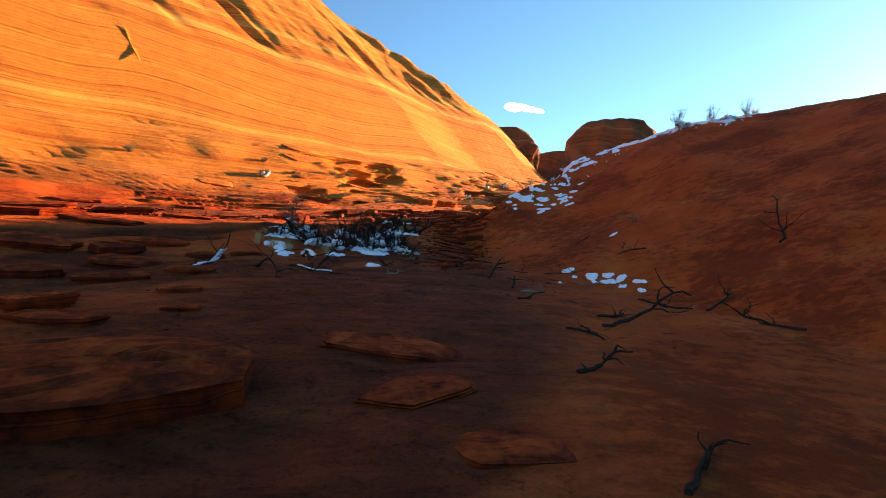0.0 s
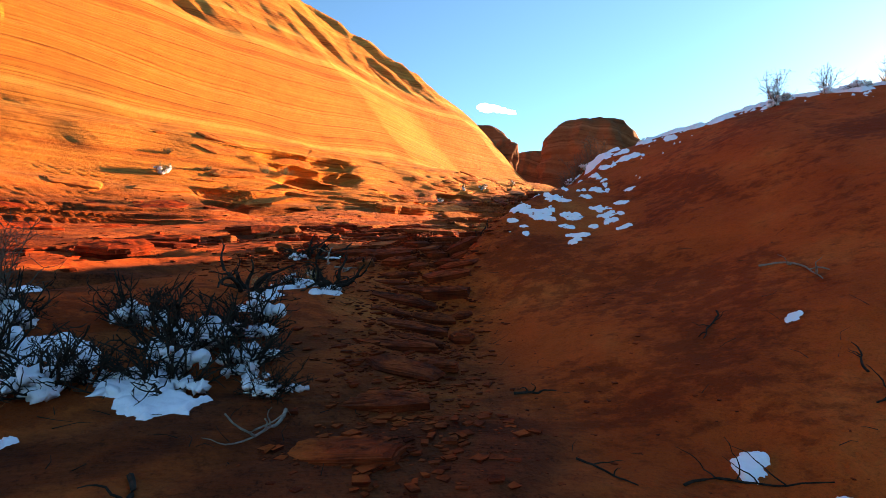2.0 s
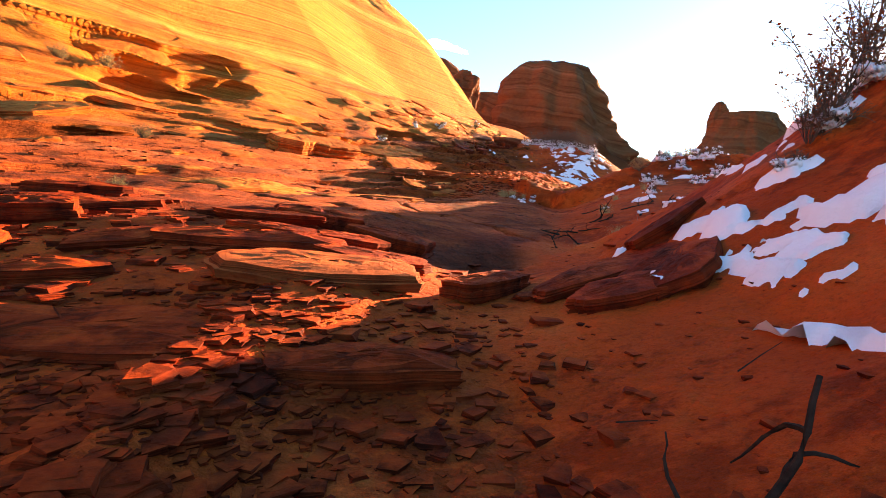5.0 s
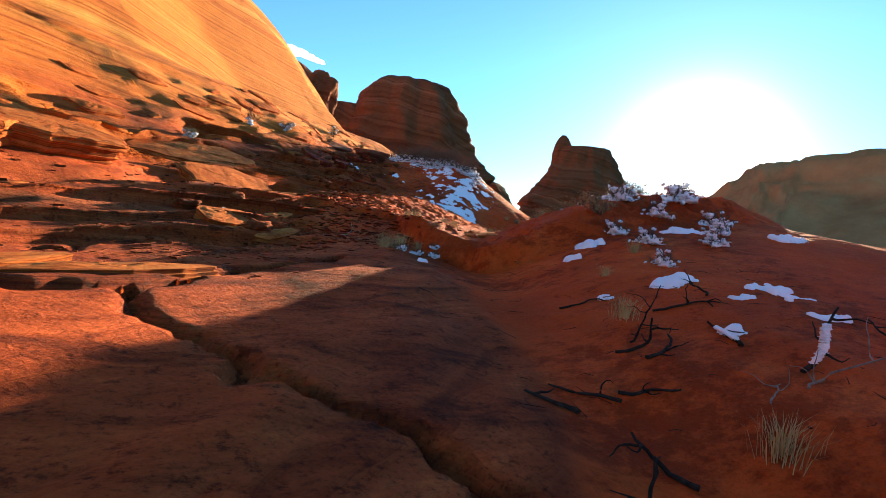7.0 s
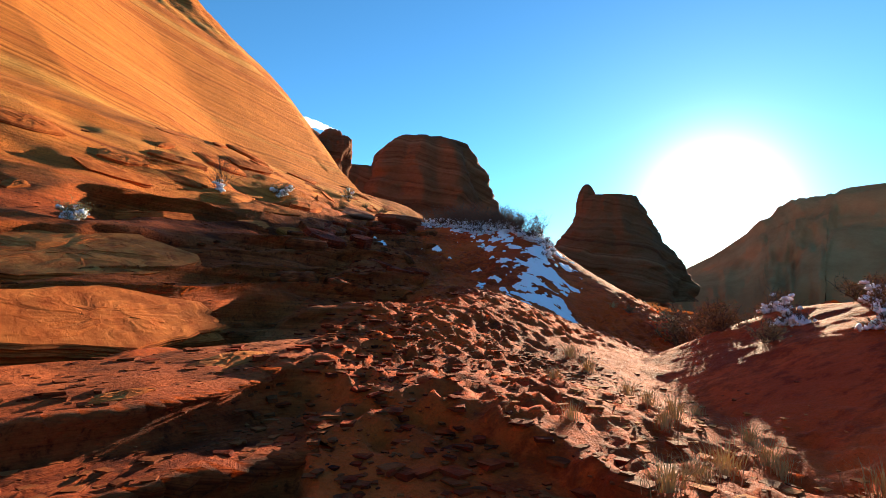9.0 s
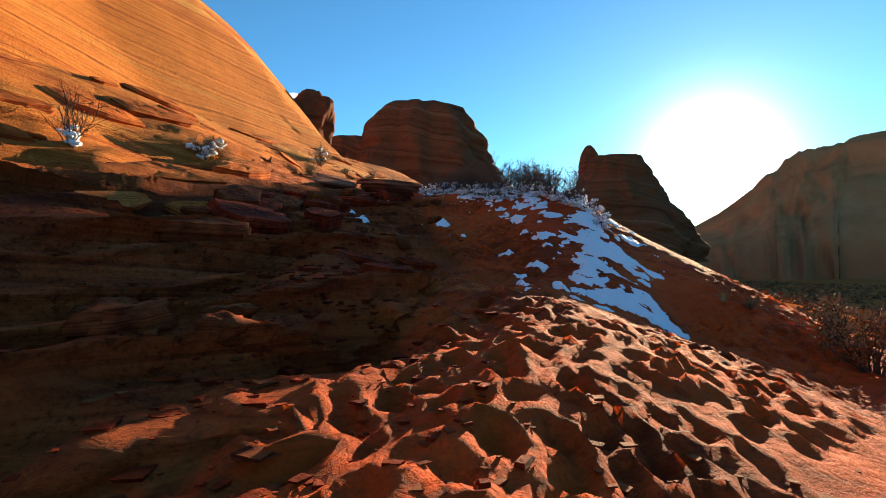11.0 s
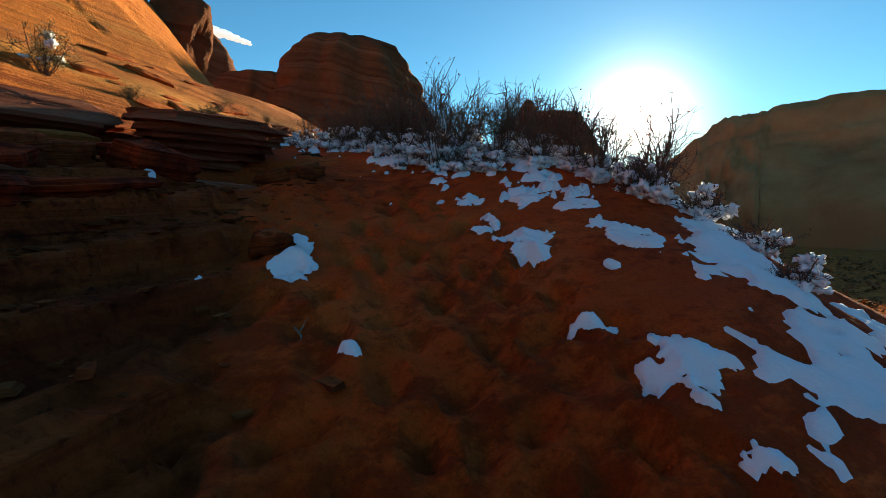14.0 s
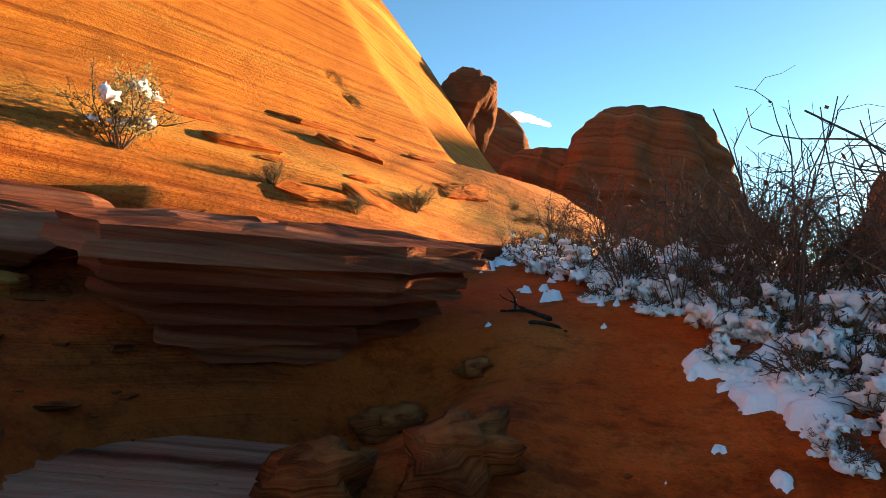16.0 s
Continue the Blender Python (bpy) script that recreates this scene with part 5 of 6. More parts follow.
SNOW_AT_LEDGES = [(12.12, 61.42, 0.24, 0.38, -22, 0.1), (12.3, 62.0, 0.17, 0.16, -9, 0.08), (9.25, 60.01, 0.28, 0.09, 28, 0.06), (9.16, 60.89, 0.1, 0.1, 28, 0.05), (8.37, 61.28, 0.14, 0.14, 42, 0.06), (11.34, 61.06, 0.05, 0.05, 34, 0.03), (10.98, 63.67, 0.15, 0.05, 63, 0.05), (12.18, 59.94, 0.09, 0.08, -15, 0.04),
    (14.66, 61.24, 0.36, 0.2, -28, 0.06), (14.51, 60.98, 0.1, 0.16, -52, 0.05), (14.68, 61.95, 0.1, 0.24, -10, 0.06), (14.43, 61.75, 0.12, 0.12, -24, 0.05), (15.61, 62.44, 0.28, 0.4, -44, 0.08)]
SNOW_AT_END = [(15.72, 61.69, 0.36, 0.2, -31, 0.06), (15.62, 60.97, 0.28, 0.22, -18, 0.06), (15.63, 60.53, 0.32, 0.32, -13, 0.06), (14.89, 60.17, 0.08, 0.12, -29, 0.04), (14.96, 62.96, 0.22, 0.22, -28, 0.08), (14.17, 65.32, 0.035, 0.05, -11, 0.04), (15.33, 66.99, 0.2, 0.3, -12, 0.16), (14.8, 66.25, 0.22, 0.26, -25, 0.14), (14.85, 65.9, 0.12, 0.2, -27, 0.12),
    (15.15, 66.1, 0.24, 0.3, -18, 0.16), (15.05, 65.72, 0.18, 0.22, -15, 0.14), (14.96, 65.5, 0.08, 0.14, -16, 0.1), (14.5, 65.52, 0.06, 0.08, -24, 0.06), (14.65, 65.28, 0.05, 0.06, -27, 0.06), (15.3, 69.3, 0.3, 0.4, -61, 0.14)]
for k, (x, y, rx, ry, turn, th) in enumerate(SNOW_AT_BRUSH + SNOW_ON_DUNE + SNOW_BY_CLIMB + SNOW_ABOVE_CLIMB + SNOW_ON_FLAT + SNOW_BELOW_CREST + SNOW_AT_LEDGES + SNOW_AT_END):
    snow_patch(x, y, rx * 0.86, ry * 0.86, turn, th, k, 0.72)


def snow_field(label, x0, x1, y0, y1, step, field, thick, seed):
    """Broken snow over a stretch of ground: it lies where field(x, y) is above nought."""
    gx, gy = np.arange(x0, x1, step), np.arange(y0, y1, step)
    X, Y = np.meshgrid(gx, gy)
    sh = X.shape
    X, Y = X.ravel(), Y.ravel()
    F = field(X, Y)
    Z = land(X, Y)[0] + np.where(F > 0, thick * np.sqrt(np.clip(F * 2.5, 0, 1)) * (1 + 0.8 * fbm(X * 3, Y * 3, 3, seed)), -0.03)
    n = sh[1]
    i = (np.arange(sh[0] - 1)[:, None] * n + np.arange(n - 1)[None, :]).ravel()
    q = np.column_stack((i, i + 1, i + n + 1, i + n))
    keep = (F[q] > 0).any(axis=1)
    return tagged(mesh_from("snow", np.column_stack((X, Y, Z)), q[keep], {}, M_SNOW), label, "snow", kind="stuff")


def field_a(x, y):
    s_, _ = line_field(x, y, CREST_A)
    return -0.02 - 0.42 * np.abs((-s_ - 0.3) / 1.5) ** 1.6 + 1.7 * fbm(x * 2.3, y * 2.3, 5, 81, 0.62) - 0.8 * smooth(12.5, 15, x)


def field_b(x, y):
    s_, _ = line_field(x, y, CREST_B)
    return 0.22 - 0.5 * np.abs((s_ + 0.5) / 0.95) ** 1.5 + 1.3 * fbm(x * 1.2, y * 1.2, 6, 83, 0.65)


def field_b2(x, y):
    s_, _ = line_field(x, y, CREST_B)
    return -0.36 - 0.4 * np.abs((s_ - 0.7) / 1.6) ** 1.6 + 1.7 * fbm(x * 3.4, y * 3.4, 5, 85, 0.62) - smooth(62.5, 61, y)


snow_field("broken snow lying along the crest of a sand dune", 3.0, 16.0, 20.5, 30.5, 0.06, field_a, 0.09, 91)
snow_field("broad smooth snow drift along the edge of a dune", 12.0, 19.5, 53.5, 63.5, 0.06, lambda x, y: field_b(x, y) - 0.25 * smooth(56.5, 54, y) - 0.6 * smooth(62.2, 63.6, y), 0.07, 92)
snow_field("lumpy broken snow under shrubs on a dune top", 13.0, 19.5, 61.5, 72.0, 0.05, field_b2, 0.10, 93)


# ---- dead wood ----
def dead_branch(label, x, y, length, turn, seed, thick=0.02, forks=2, rise=0.12, material=None, snow=False):
    """A crooked dead branch on the ground, with forks, here and there with snow on it."""
    r = random.Random(seed)
    top = new("dead_branch")
    m = lie(x, y, turn)
    top.matrix_world = m
    bm = bmesh.new()
    main = wander(r, Vector((-length / 2, 0, thick * 0.6)), Vector((1, r.uniform(-0.3, 0.3), rise)), length, 11, 0.22)
    for p in main:
        g = m @ p
        p.z += max(height(g.x, g.y) + thick * 0.5 - g.z, -0.06) if length > 0.5 else 0.0
    tube(bm, main, thick, thick * 0.4, 6)
    part("stem", bm, material or M_DEAD, top)
    for k in range(forks):
        bm = bmesh.new()
        p = main[r.randint(2, 9)]
        twig = wander(r, p, Vector((r.uniform(-0.2, 1), r.choice((-1, 1)) * r.uniform(0.5, 1), r.uniform(0.0, 0.7))), length * r.uniform(0.22, 0.5), 7, 0.3)
        tube(bm, twig, thick * 0.55, thick * 0.15, 5)
        part("twig", bm, material or M_DEAD, top)
    if snow:
        bm = bmesh.new()
        for a, b in zip(main[2:8], main[3:9]):
            for f in (0.0, 0.33, 0.66):
                lump(bm, r, a.lerp(b, f) + Vector((0, 0, thick * 0.8)), length * 0.06, thick * r.uniform(0.8, 1.3), thick * r.uniform(0.4, 0.7), 2, 0.5)
        tagged(part("snow_cover", bm, M_SNOW, top, "snow on the wood", True), kind="stuff")
    return tagged(top, label, "branch", "dead branches")


BRANCHES_A = [(3.75, 10.8, 0.95, -60, 0.02, 1, 0), (1.95, 14.1, 0.6, -15, 0.02, None, 0), (2.2, 12.3, 0.65, -50, 0.014, None, 0), (-2.1, 9.4, 1.5, -25, 0.025, None, 0), (-0.7, 9.7, 0.6, 35, 0.02, 1, 0), (-4.3, 9.0, 1.5, 60, 0.03, None, 1), (-3.2, 8.7, 1.6, -50, 0.03, None, 0), (-2.5, 9.5, 1.5, -25, 0.025, None, 1), (-0.6, 12.2, 1.2, -80, 0.018, 1, 0), (2.2, 8.9, 0.7, 10, 0.03, 1, 0), (2.0, 8.0, 0.6, -20, 0.025, None, 0), (1.7, 9.6, 0.5, 100, 0.03, None, 0), (3.2, 7.4, 0.8, 50, 0.028, None, 0), (1.6, 10.6, 0.7, 10, 0.02, None, 0)]
BRANCHES_B = [(-1.0, 11.4, 0.9, -20, 0.025, None, 0), (-2.6, 10.6, 1.7, -35, 0.03, None, 1), (2.6, 6.4, 0.9, 40, 0.025, None, 0), (4.7, 8.9, 1.1, -40, 0.025, None, 0), (-1.75, 21.2, 1.1, 65, 0.035, None, 0), (-1.7, 20.2, 0.8, 80, 0.03, 1, 0), (-2.3, 20.7, 1.3, 30, 0.035, None, 0), (-1.2, 19.2, 0.9, -40, 0.025, 1, 0), (6.0, 33.0, 0.7, -30, 0.02, None, 0), (5.2, 33.3, 0.55, 80, 0.03, None, 0), (6.6, 33.4, 0.6, -20, 0.025, None, 0), (4.7, 31.6, 0.8, 60, 0.02, None, 0), (5.5, 31.3, 0.7, 10, 0.03, None, 0), (7.4, 32.4, 0.9, 15, 0.014, 1, 0)]
BRANCHES_C = [(6.9, 34.1, 0.8, 20, 0.014, None, 0), (5.2, 32.2, 0.6, 120, 0.025, None, 0), (8.4, 34.6, 0.6, 40, 0.02, None, 0), (7.9, 31.6, 0.7, 160, 0.02, None, 0), (9.0, 32.6, 0.8, 60, 0.02, None, 0), (7.0, 35.4, 0.7, -30, 0.02, None, 0), (2.3, 41.6, 0.5, 65, 0.02, 1, 0), (4.9, 41.0, 0.5, -40, 0.014, 1, 0), (12.0, 60.4, 0.3, -60, 0.012, 1, 0), (13.2, 64.8, 0.25, 20, 0.012, None, 0), (5.37, 12.94, 0.9, 120, 0.022, None, 0), (5.3, 13.4, 0.6, 60, 0.014, None, 0), (4.54, 14.74, 0.9, -110, 0.016, None, 0), (3.2, 12.57, 1.2, 45, 0.014, None, 0)]
BRANCHES_D = [(6.12, 15.45, 1.3, -65, 0.02, 1, 0), (5.6, 7.42, 1.5, 150, 0.03, None, 0), (3.6, 7.0, 1.8, 35, 0.035, None, 0), (5.7, 9.2, 1.2, 60, 0.025, None, 0), (8.0, 11.4, 2.0, 80, 0.03, None, 0), (2.34, 4.3, 0.8, 30, 0.03, None, 0), (2.41, 2.3, 0.9, 70, 0.03, None, 0), (2.05, 22.3, 0.9, -15, 0.02, None, 0), (-1.75, 20.55, 0.7, 35, 0.04, None, 1), (5.58, 33.4, 0.7, 100, 0.022, None, 0), (6.53, 33.67, 0.7, -40, 0.024, None, 0), (7.4, 33.45, 0.7, 60, 0.028, None, 1), (7.76, 34.3, 0.9, -30, 0.02, None, 0), (7.6, 32.4, 0.8, -15, 0.026, None, 1)]
BRANCHES_E = [(6.9, 32.4, 0.8, 15, 0.01, 1, 0), (13.75, 67.4, 0.6, 130, 0.025, None, 0), (13.65, 67.7, 0.5, 100, 0.02, 1, 0), (14.0, 67.0, 0.5, -20, 0.02, None, 0)]
for k, (x, y, l, turn, th, mtl, snow) in enumerate(BRANCHES_A + BRANCHES_B + BRANCHES_C + BRANCHES_D + BRANCHES_E):
    dead_branch("weathered pale dead branch lying on the sand" if mtl else "black crooked dead branch lying on the sand", x, y, l, turn, 900 + k, th, 2 if l < 0.8 else 4, 0.1 if l > 0.7 else 0.25, M_GREYWOOD if mtl else None, bool(snow))


def dead_stump(x, y, seed):
    """A gnarled dead bush: thick twisted limbs that rise from one foot, others that sprawl over the sand."""
    r = random.Random(seed)
    top = new("dead_bush")
    top.matrix_world = Matrix.Translation((x, y, height(x, y)))
    for k in range(9):
        bm = bmesh.new()
        a = k * 0.7 + r.uniform(-0.3, 0.3)
        rise = 1.1 if k < 4 else 0.18
        limb = wander(r, Vector((0.06 * math.cos(a), 0.06 * math.sin(a), -0.05)), Vector((math.cos(a), math.sin(a), rise)), r.uniform(0.55, 0.85) if k < 4 else r.uniform(0.7, 1.2), 9, 0.3)
        for p in limb[2:]:
            p.z = max(p.z, height(x + p.x, y + p.y) - height(x, y) + 0.02)
        tube(bm, limb, 0.05, 0.012, 7)
        for j in range(3):
            tube(bm, wander(r, limb[r.randint(3, 8)], Vector((r.gauss(0, 1), r.gauss(0, 1), r.uniform(0, 0.8))), r.uniform(0.15, 0.4), 6, 0.35), 0.016, 0.004, 5)
        part("limb", bm, M_DEAD, top)
    return tagged(top, "gnarled black dead bush with twisted limbs on the sand", "dead bush", "dead branches")


for k, (x, y) in enumerate([(-1.3, 17.9), (-2.4, 16.6), (-2.3, 20.6)]):
    dead_stump(x, y, 950 + k)


# ---- shrubs ----
def shrub(label, category, seed, tall, wide, stems, twigs, leaf=None, leaves=0, leaf_size=0.02, snow=0, wood=None, r0=0.012, group="shrubs", snow_at=(0.35, 0.9)):
    """A desert shrub: stems that fork into twigs, with leaves and caps of snow where it has them."""
    r = random.Random(seed)
    top = new("shrub")
    tips = []
    for k in range(stems):
        bm = bmesh.new()
        a = r.uniform(0, 6.283)
        out = r.uniform(0.05, 1.0) * wide / max(tall, 0.1)
        way = Vector((math.cos(a) * out, math.sin(a) * out, 1.0))
        main = wander(r, Vector((math.cos(a) * 0.05 * wide, math.sin(a) * 0.05 * wide, -0.05)), way, tall * r.uniform(0.6, 1.1), 7, 0.17)
        tube(bm, main, r0, r0 * 0.35, 4)
        tips.append(main[-1])
        for j in range(twigs):
            p = main[r.randint(2, 6)]
            sub = wander(r, p, (main[-1] - main[0]).normalized() + Vector((r.gauss(0, 0.7), r.gauss(0, 0.7), r.gauss(0, 0.4))), tall * r.uniform(0.15, 0.42), 5, 0.25)
            tube(bm, sub, r0 * 0.5, r0 * 0.2, 3)
            tips += sub[1:]
            for i in range(2):
                s2 = wander(r, sub[r.randint(1, 4)], Vector((r.gauss(0, 1), r.gauss(0, 1), r.gauss(0.4, 0.6))), tall * r.uniform(0.06, 0.18), 3, 0.3)
                tube(bm, s2, r0 * 0.3, r0 * 0.14, 3)
                tips += s2[1:]
        part("stem", bm, wood or M_TWIG, top)
    if leaves:
        bm = bmesh.new()
        for k in range(leaves):
            p = r.choice(tips) + Vector((r.gauss(0, 0.03), r.gauss(0, 0.03), r.gauss(0, 0.03)))
            d = Vector((r.gauss(0, 1), r.gauss(0, 1), r.gauss(0.5, 0.8))).normalized()
            w = d.orthogonal().normalized() * leaf_size * 0.35
            t = d * leaf_size * r.uniform(0.7, 1.4)
            bm.faces.new([bm.verts.new(q) for q in (p, p + t * 0.5 + w, p + t, p + t * 0.5 - w)])
        tagged(part("foliage", bm, leaf, top), kind="stuff")
    if snow:
        bm = bmesh.new()
        for k in range(snow):
            p = r.choice(tips)
            f = r.uniform(*snow_at)
            s_ = r.uniform(0.35, 1.0)
            c = Vector((p.x * f * 1.2, p.y * f * 1.2, p.z * f))
            way = Vector((r.gauss(0, 1), r.gauss(0, 1), 0)).normalized()
            for i in range(4):
                lump(bm, r, c + (way * (i - 1.5) * 0.07 + Vector((r.gauss(0, 0.02), r.gauss(0, 0.02), r.gauss(-0.01, 0.015)))) * s_, 0.075 * s_ * r.uniform(0.5, 1.2), 0.06 * s_ * r.uniform(0.5, 1.2), 0.055 * s_ * r.uniform(0.6, 1.3), 2, 0.8)
        tagged(part("snow_cover", bm, M_SNOW, top, "lumps of snow caught in the twigs", True), kind="stuff")
    return tagged(top, label, category, group)


def place(kind_ob, spots, first=True):
    for k, (x, y, s_, turn) in enumerate(spots):
        m = Matrix.Translation((x, y, height(x, y) - 0.02)) @ pose(0, 0, 0, 0, 0, turn)
        if k == 0 and first:
            kind_ob.matrix_world = m @ Matrix.Diagonal((s_, s_, s_, 1))
        else:
            o = copy_thing(kind_ob, m)
            o.scale = (s_, s_, s_)


sp = random.Random(77)
bare = [shrub("leafless grey-brown shrub with snow in its lower twigs", "shrub", 40 + k, 1.25, 0.62, 16, 7, M_RUST, 60, 0.035, 16, None, 0.011, "shrubs", (0.08, 0.4)) for k in range(4)]
tall = [shrub("tall leafless thorny twigs standing against the sky", "shrub", 44 + k, 1.75, 0.5, 7, 4, M_RUST, 14, 0.05, 8, None, 0.011, "shrubs", (0.05, 0.3)) for k in range(2)]
low = [shrub("low dark brush weighed down with lumps of snow", "shrub", 50 + k, 0.5, 0.75, 30, 6, M_RUST, 260, 0.03, 40) for k in range(3)]
sage = [shrub("green-grey sagebrush growing on a rock ledge", "shrub", 60 + k, 0.75, 0.62, 22, 6, M_SAGE, 2600, 0.028, 0, None, 0.009) for k in range(2)]
sage_capped = shrub("grey-green sagebrush with a little snow on its top", "shrub", 63, 0.8, 0.62, 22, 6, M_SAGE, 2600, 0.028, 7, None, 0.009, "shrubs", (0.85, 1.0))
sage_snow = shrub("green-grey sagebrush with a cap of snow", "shrub", 64, 0.7, 0.6, 20, 6, M_SAGE, 1900, 0.035, 34, None, 0.010)
rust = shrub("leafless dark bush with withered red leaves", "shrub", 66, 1.2, 0.95, 22, 6, M_RUST, 620, 0.045, 0)
buff = [shrub("dry brown desert brush beside the wash", "shrub", 70 + k, 0.8, 0.8, 20, 5, M_BUFF, 900, 0.05, 0) for k in range(2)]
char = [shrub("tangle of black dead brush with snow on it", "brush", 80 + k, 0.55, 0.9, 26, 6, None, 0, 0, 8, M_DEAD, 0.013) for k in range(2)]

crest = [(14.5, 70.2), (15.1, 69.6), (15.6, 68.6), (16.3, 68.6), (16.4, 67.5), (17.0, 67.6), (17.3, 66.6), (16.6, 66.6), (17.8, 65.6), (17.2, 65.2), (18.0, 64.6), (17.6, 63.8), (18.1, 63.2), (15.0, 70.8), (15.9, 69.6), (18.3, 66.2), (17.9, 62.2), (16.9, 69.0), (15.3, 67.2), (15.6, 66.6), (15.7, 67.5), (16.1, 66.6), (15.4, 68.0), (16.5, 65.7), (16.8, 64.6), (17.0, 66.2), (14.9, 68.9)]
for k, (x, y) in enumerate(crest):
    place(bare[k % 4], [(x, y, sp.uniform(0.75, 1.2) * (1.0 if y < 69.5 else 0.7), sp.uniform(0, 360))], k < 4)
brush = [(14.2, 69.4), (14.7, 68.9), (15.0, 68.2), (15.5, 67.8), (15.7, 67.1), (16.1, 66.3), (16.3, 65.4), (16.6, 64.6), (16.9, 64.0), (17.2, 63.0), (17.4, 62.2), (17.6, 61.2), (17.3, 60.2), (14.0, 70.4), (15.2, 67.6), (16.0, 64.9), (16.9, 61.6), (16.6, 59.4), (15.3, 66.6), (15.6, 65.9)]
for k, (x, y) in enumerate(brush):
    place(low[k % 3], [(x, y, sp.uniform(0.7, 1.15), sp.uniform(0, 360))], k < 3)
# the tall twigs that stand against the sky beside the end of the way
place(tall[0], [(15.35, 66.4, 0.95, 40), (15.9, 66.1, 1.0, 130), (15.3, 64.7, 1.05, 160), (14.95, 67.2, 0.75, 70)])
place(tall[1], [(15.6, 65.5, 1.05, 80), (15.5, 65.0, 1.15, 20), (16.1, 66.7, 0.95, 300), (15.5, 67.0, 0.85, 200)])
place(bare[1], [(16.9, 62.4, 1.1, 20), (17.2, 63.3, 1.2, 90), (16.7, 63.6, 1.0, 150), (17.5, 64.4, 1.2, 230), (17.0, 61.4, 0.9, 310), (16.4, 64.4, 1.0, 60), (17.3, 65.4, 1.1, 10)], False)
place(bare[3], [(15.75, 67.0, 0.8, 80), (14.75, 67.9, 0.7, 300), (15.9, 65.3, 0.8, 10), (15.1, 66.7, 0.6, 10)], False)
place(low[2], [(14.85, 67.4, 0.6, 10), (15.2, 66.8, 0.8, 100), (15.4, 66.2, 1.0, 220), (15.2, 65.9, 0.8, 300), (15.3, 65.4, 0.8, 20), (15.5, 64.8, 0.9, 60), (15.8, 64.3, 0.9, 150), (16.0, 64.0, 0.8, 200), (15.8, 65.6, 0.8, 250), (14.5, 67.9, 0.5, 330), (14.95, 65.35, 0.4, 30), (14.9, 66.3, 0.5, 110)], False)
place(sage[0], [(8.6, 66.0, 0.8, 200), (-9.3, 42.4, 0.9, 50), (-10.2, 41.0, 0.8, 10), (10.6, 69.8, 0.5, 90), (-14.5, 37.5, 0.6, 140), (-6, 37.5, 0.6, 0)])
place(sage[1], [(12.3, 72.3, 0.75, 70), (-1.8, 43.9, 0.7, 40), (-12.5, 38.0, 0.6, 80), (-4.0, 31.5, 0.5, 80), (11.6, 70.6, 0.45, 0), (-20.5, 30.5, 0.8, 20)])
place(sage_capped, [(9.3, 68.6, 1.15, 20)])
place(sage_snow, [(5.3, 61.4, 1.0, 0), (0.9, 51.3, 0.7, 90), (-13.8, 35.6, 1.0, 60)])
place(bare[0], [(3.2, 57.8, 0.95, 30), (10.9, 23.2, 0.9, 100), (12.3, 23.0, 0.7, 10), (-4.6, 14.2, 1.0, 140), (13.4, 22.0, 0.7, 60)], False)
place(rust, [(6.5, 26.6, 1.05, 0), (5.75, 26.3, 0.95, 120), (5.2, 25.9, 0.6, 40)])
place(char[0], [(-2.2, 13.9, 1.7, 0), (-3.0, 14.4, 1.5, 120), (-1.4, 13.6, 1.3, 60), (-2.8, 12.6, 1.3, 250), (-4.2, 13.8, 1.4, 310), (-1.2, 17.2, 0.7, 30), (-2.5, 20.2, 0.8, 200), (-1.8, 18.5, 0.7, 80)])
place(char[1], [(-1.7, 14.6, 1.5, 0), (-3.5, 12.9, 1.4, 80), (-1.9, 12.9, 1.4, 20), (-2.6, 12.9, 0.9, 160), (-0.9, 13.0, 0.8, 200), (-4.6, 13.1, 0.9, 30), (-1.9, 17.6, 0.8, 100)])
place(low[0], [(5.8, 40.05, 0.42, 0), (6.15, 40.1, 0.4, 90), (6.5, 40.0, 0.42, 200), (6.7, 40.4, 0.35, 40), (5.4, 25.9, 0.7, 0), (6.1, 26.0, 0.7, 60), (4.8, 25.6, 0.5, 120), (8.0, 26.0, 0.5, 200), (11.4, 23.6, 0.8, 30), (12.8, 22.4, 0.8, 300)], False)
for k in range(70):
    x, y = sp.uniform(17, 60), sp.uniform(42, 95)
    if abs(line_field(np.array([x]), np.array([y]), LOWER_TRACK)[0][0]) < 2.5 or (x < 19.5 and y > 55):
        continue
    place(buff[k % 2], [(x, y, sp.uniform(0.6, 1.5), sp.uniform(0, 360))], k < 2)
place(low[1], [(10.2, 38.6, 0.8, 40), (13.0, 38.4, 0.9, 70), (12.2, 37.6, 0.8, 140), (14.0, 40.4, 1.1, 20), (15.0, 42.2, 1.2, 250), (13.8, 44.6, 1.0, 10), (15.6, 45.6, 1.2, 90), (14.9, 47.0, 1.0, 30), (16.6, 48.6, 1.2, 200), (16.4, 43.0, 1.1, 310), (11.6, 38.9, 0.9, 200), (10.9, 36.6, 0.7, 120), (11.2, 39.6, 0.9, 0), (12.0, 40.6, 1.0, 60), (13.1, 41.2, 1.0, 120), (14.2, 43.0, 1.1, 200), (10.0, 37.4, 0.8, 30), (15.2, 44.2, 1.0, 300), (9.0, 36.0, 0.7, 10), (12.6, 39.2, 1.1, 90)], False)
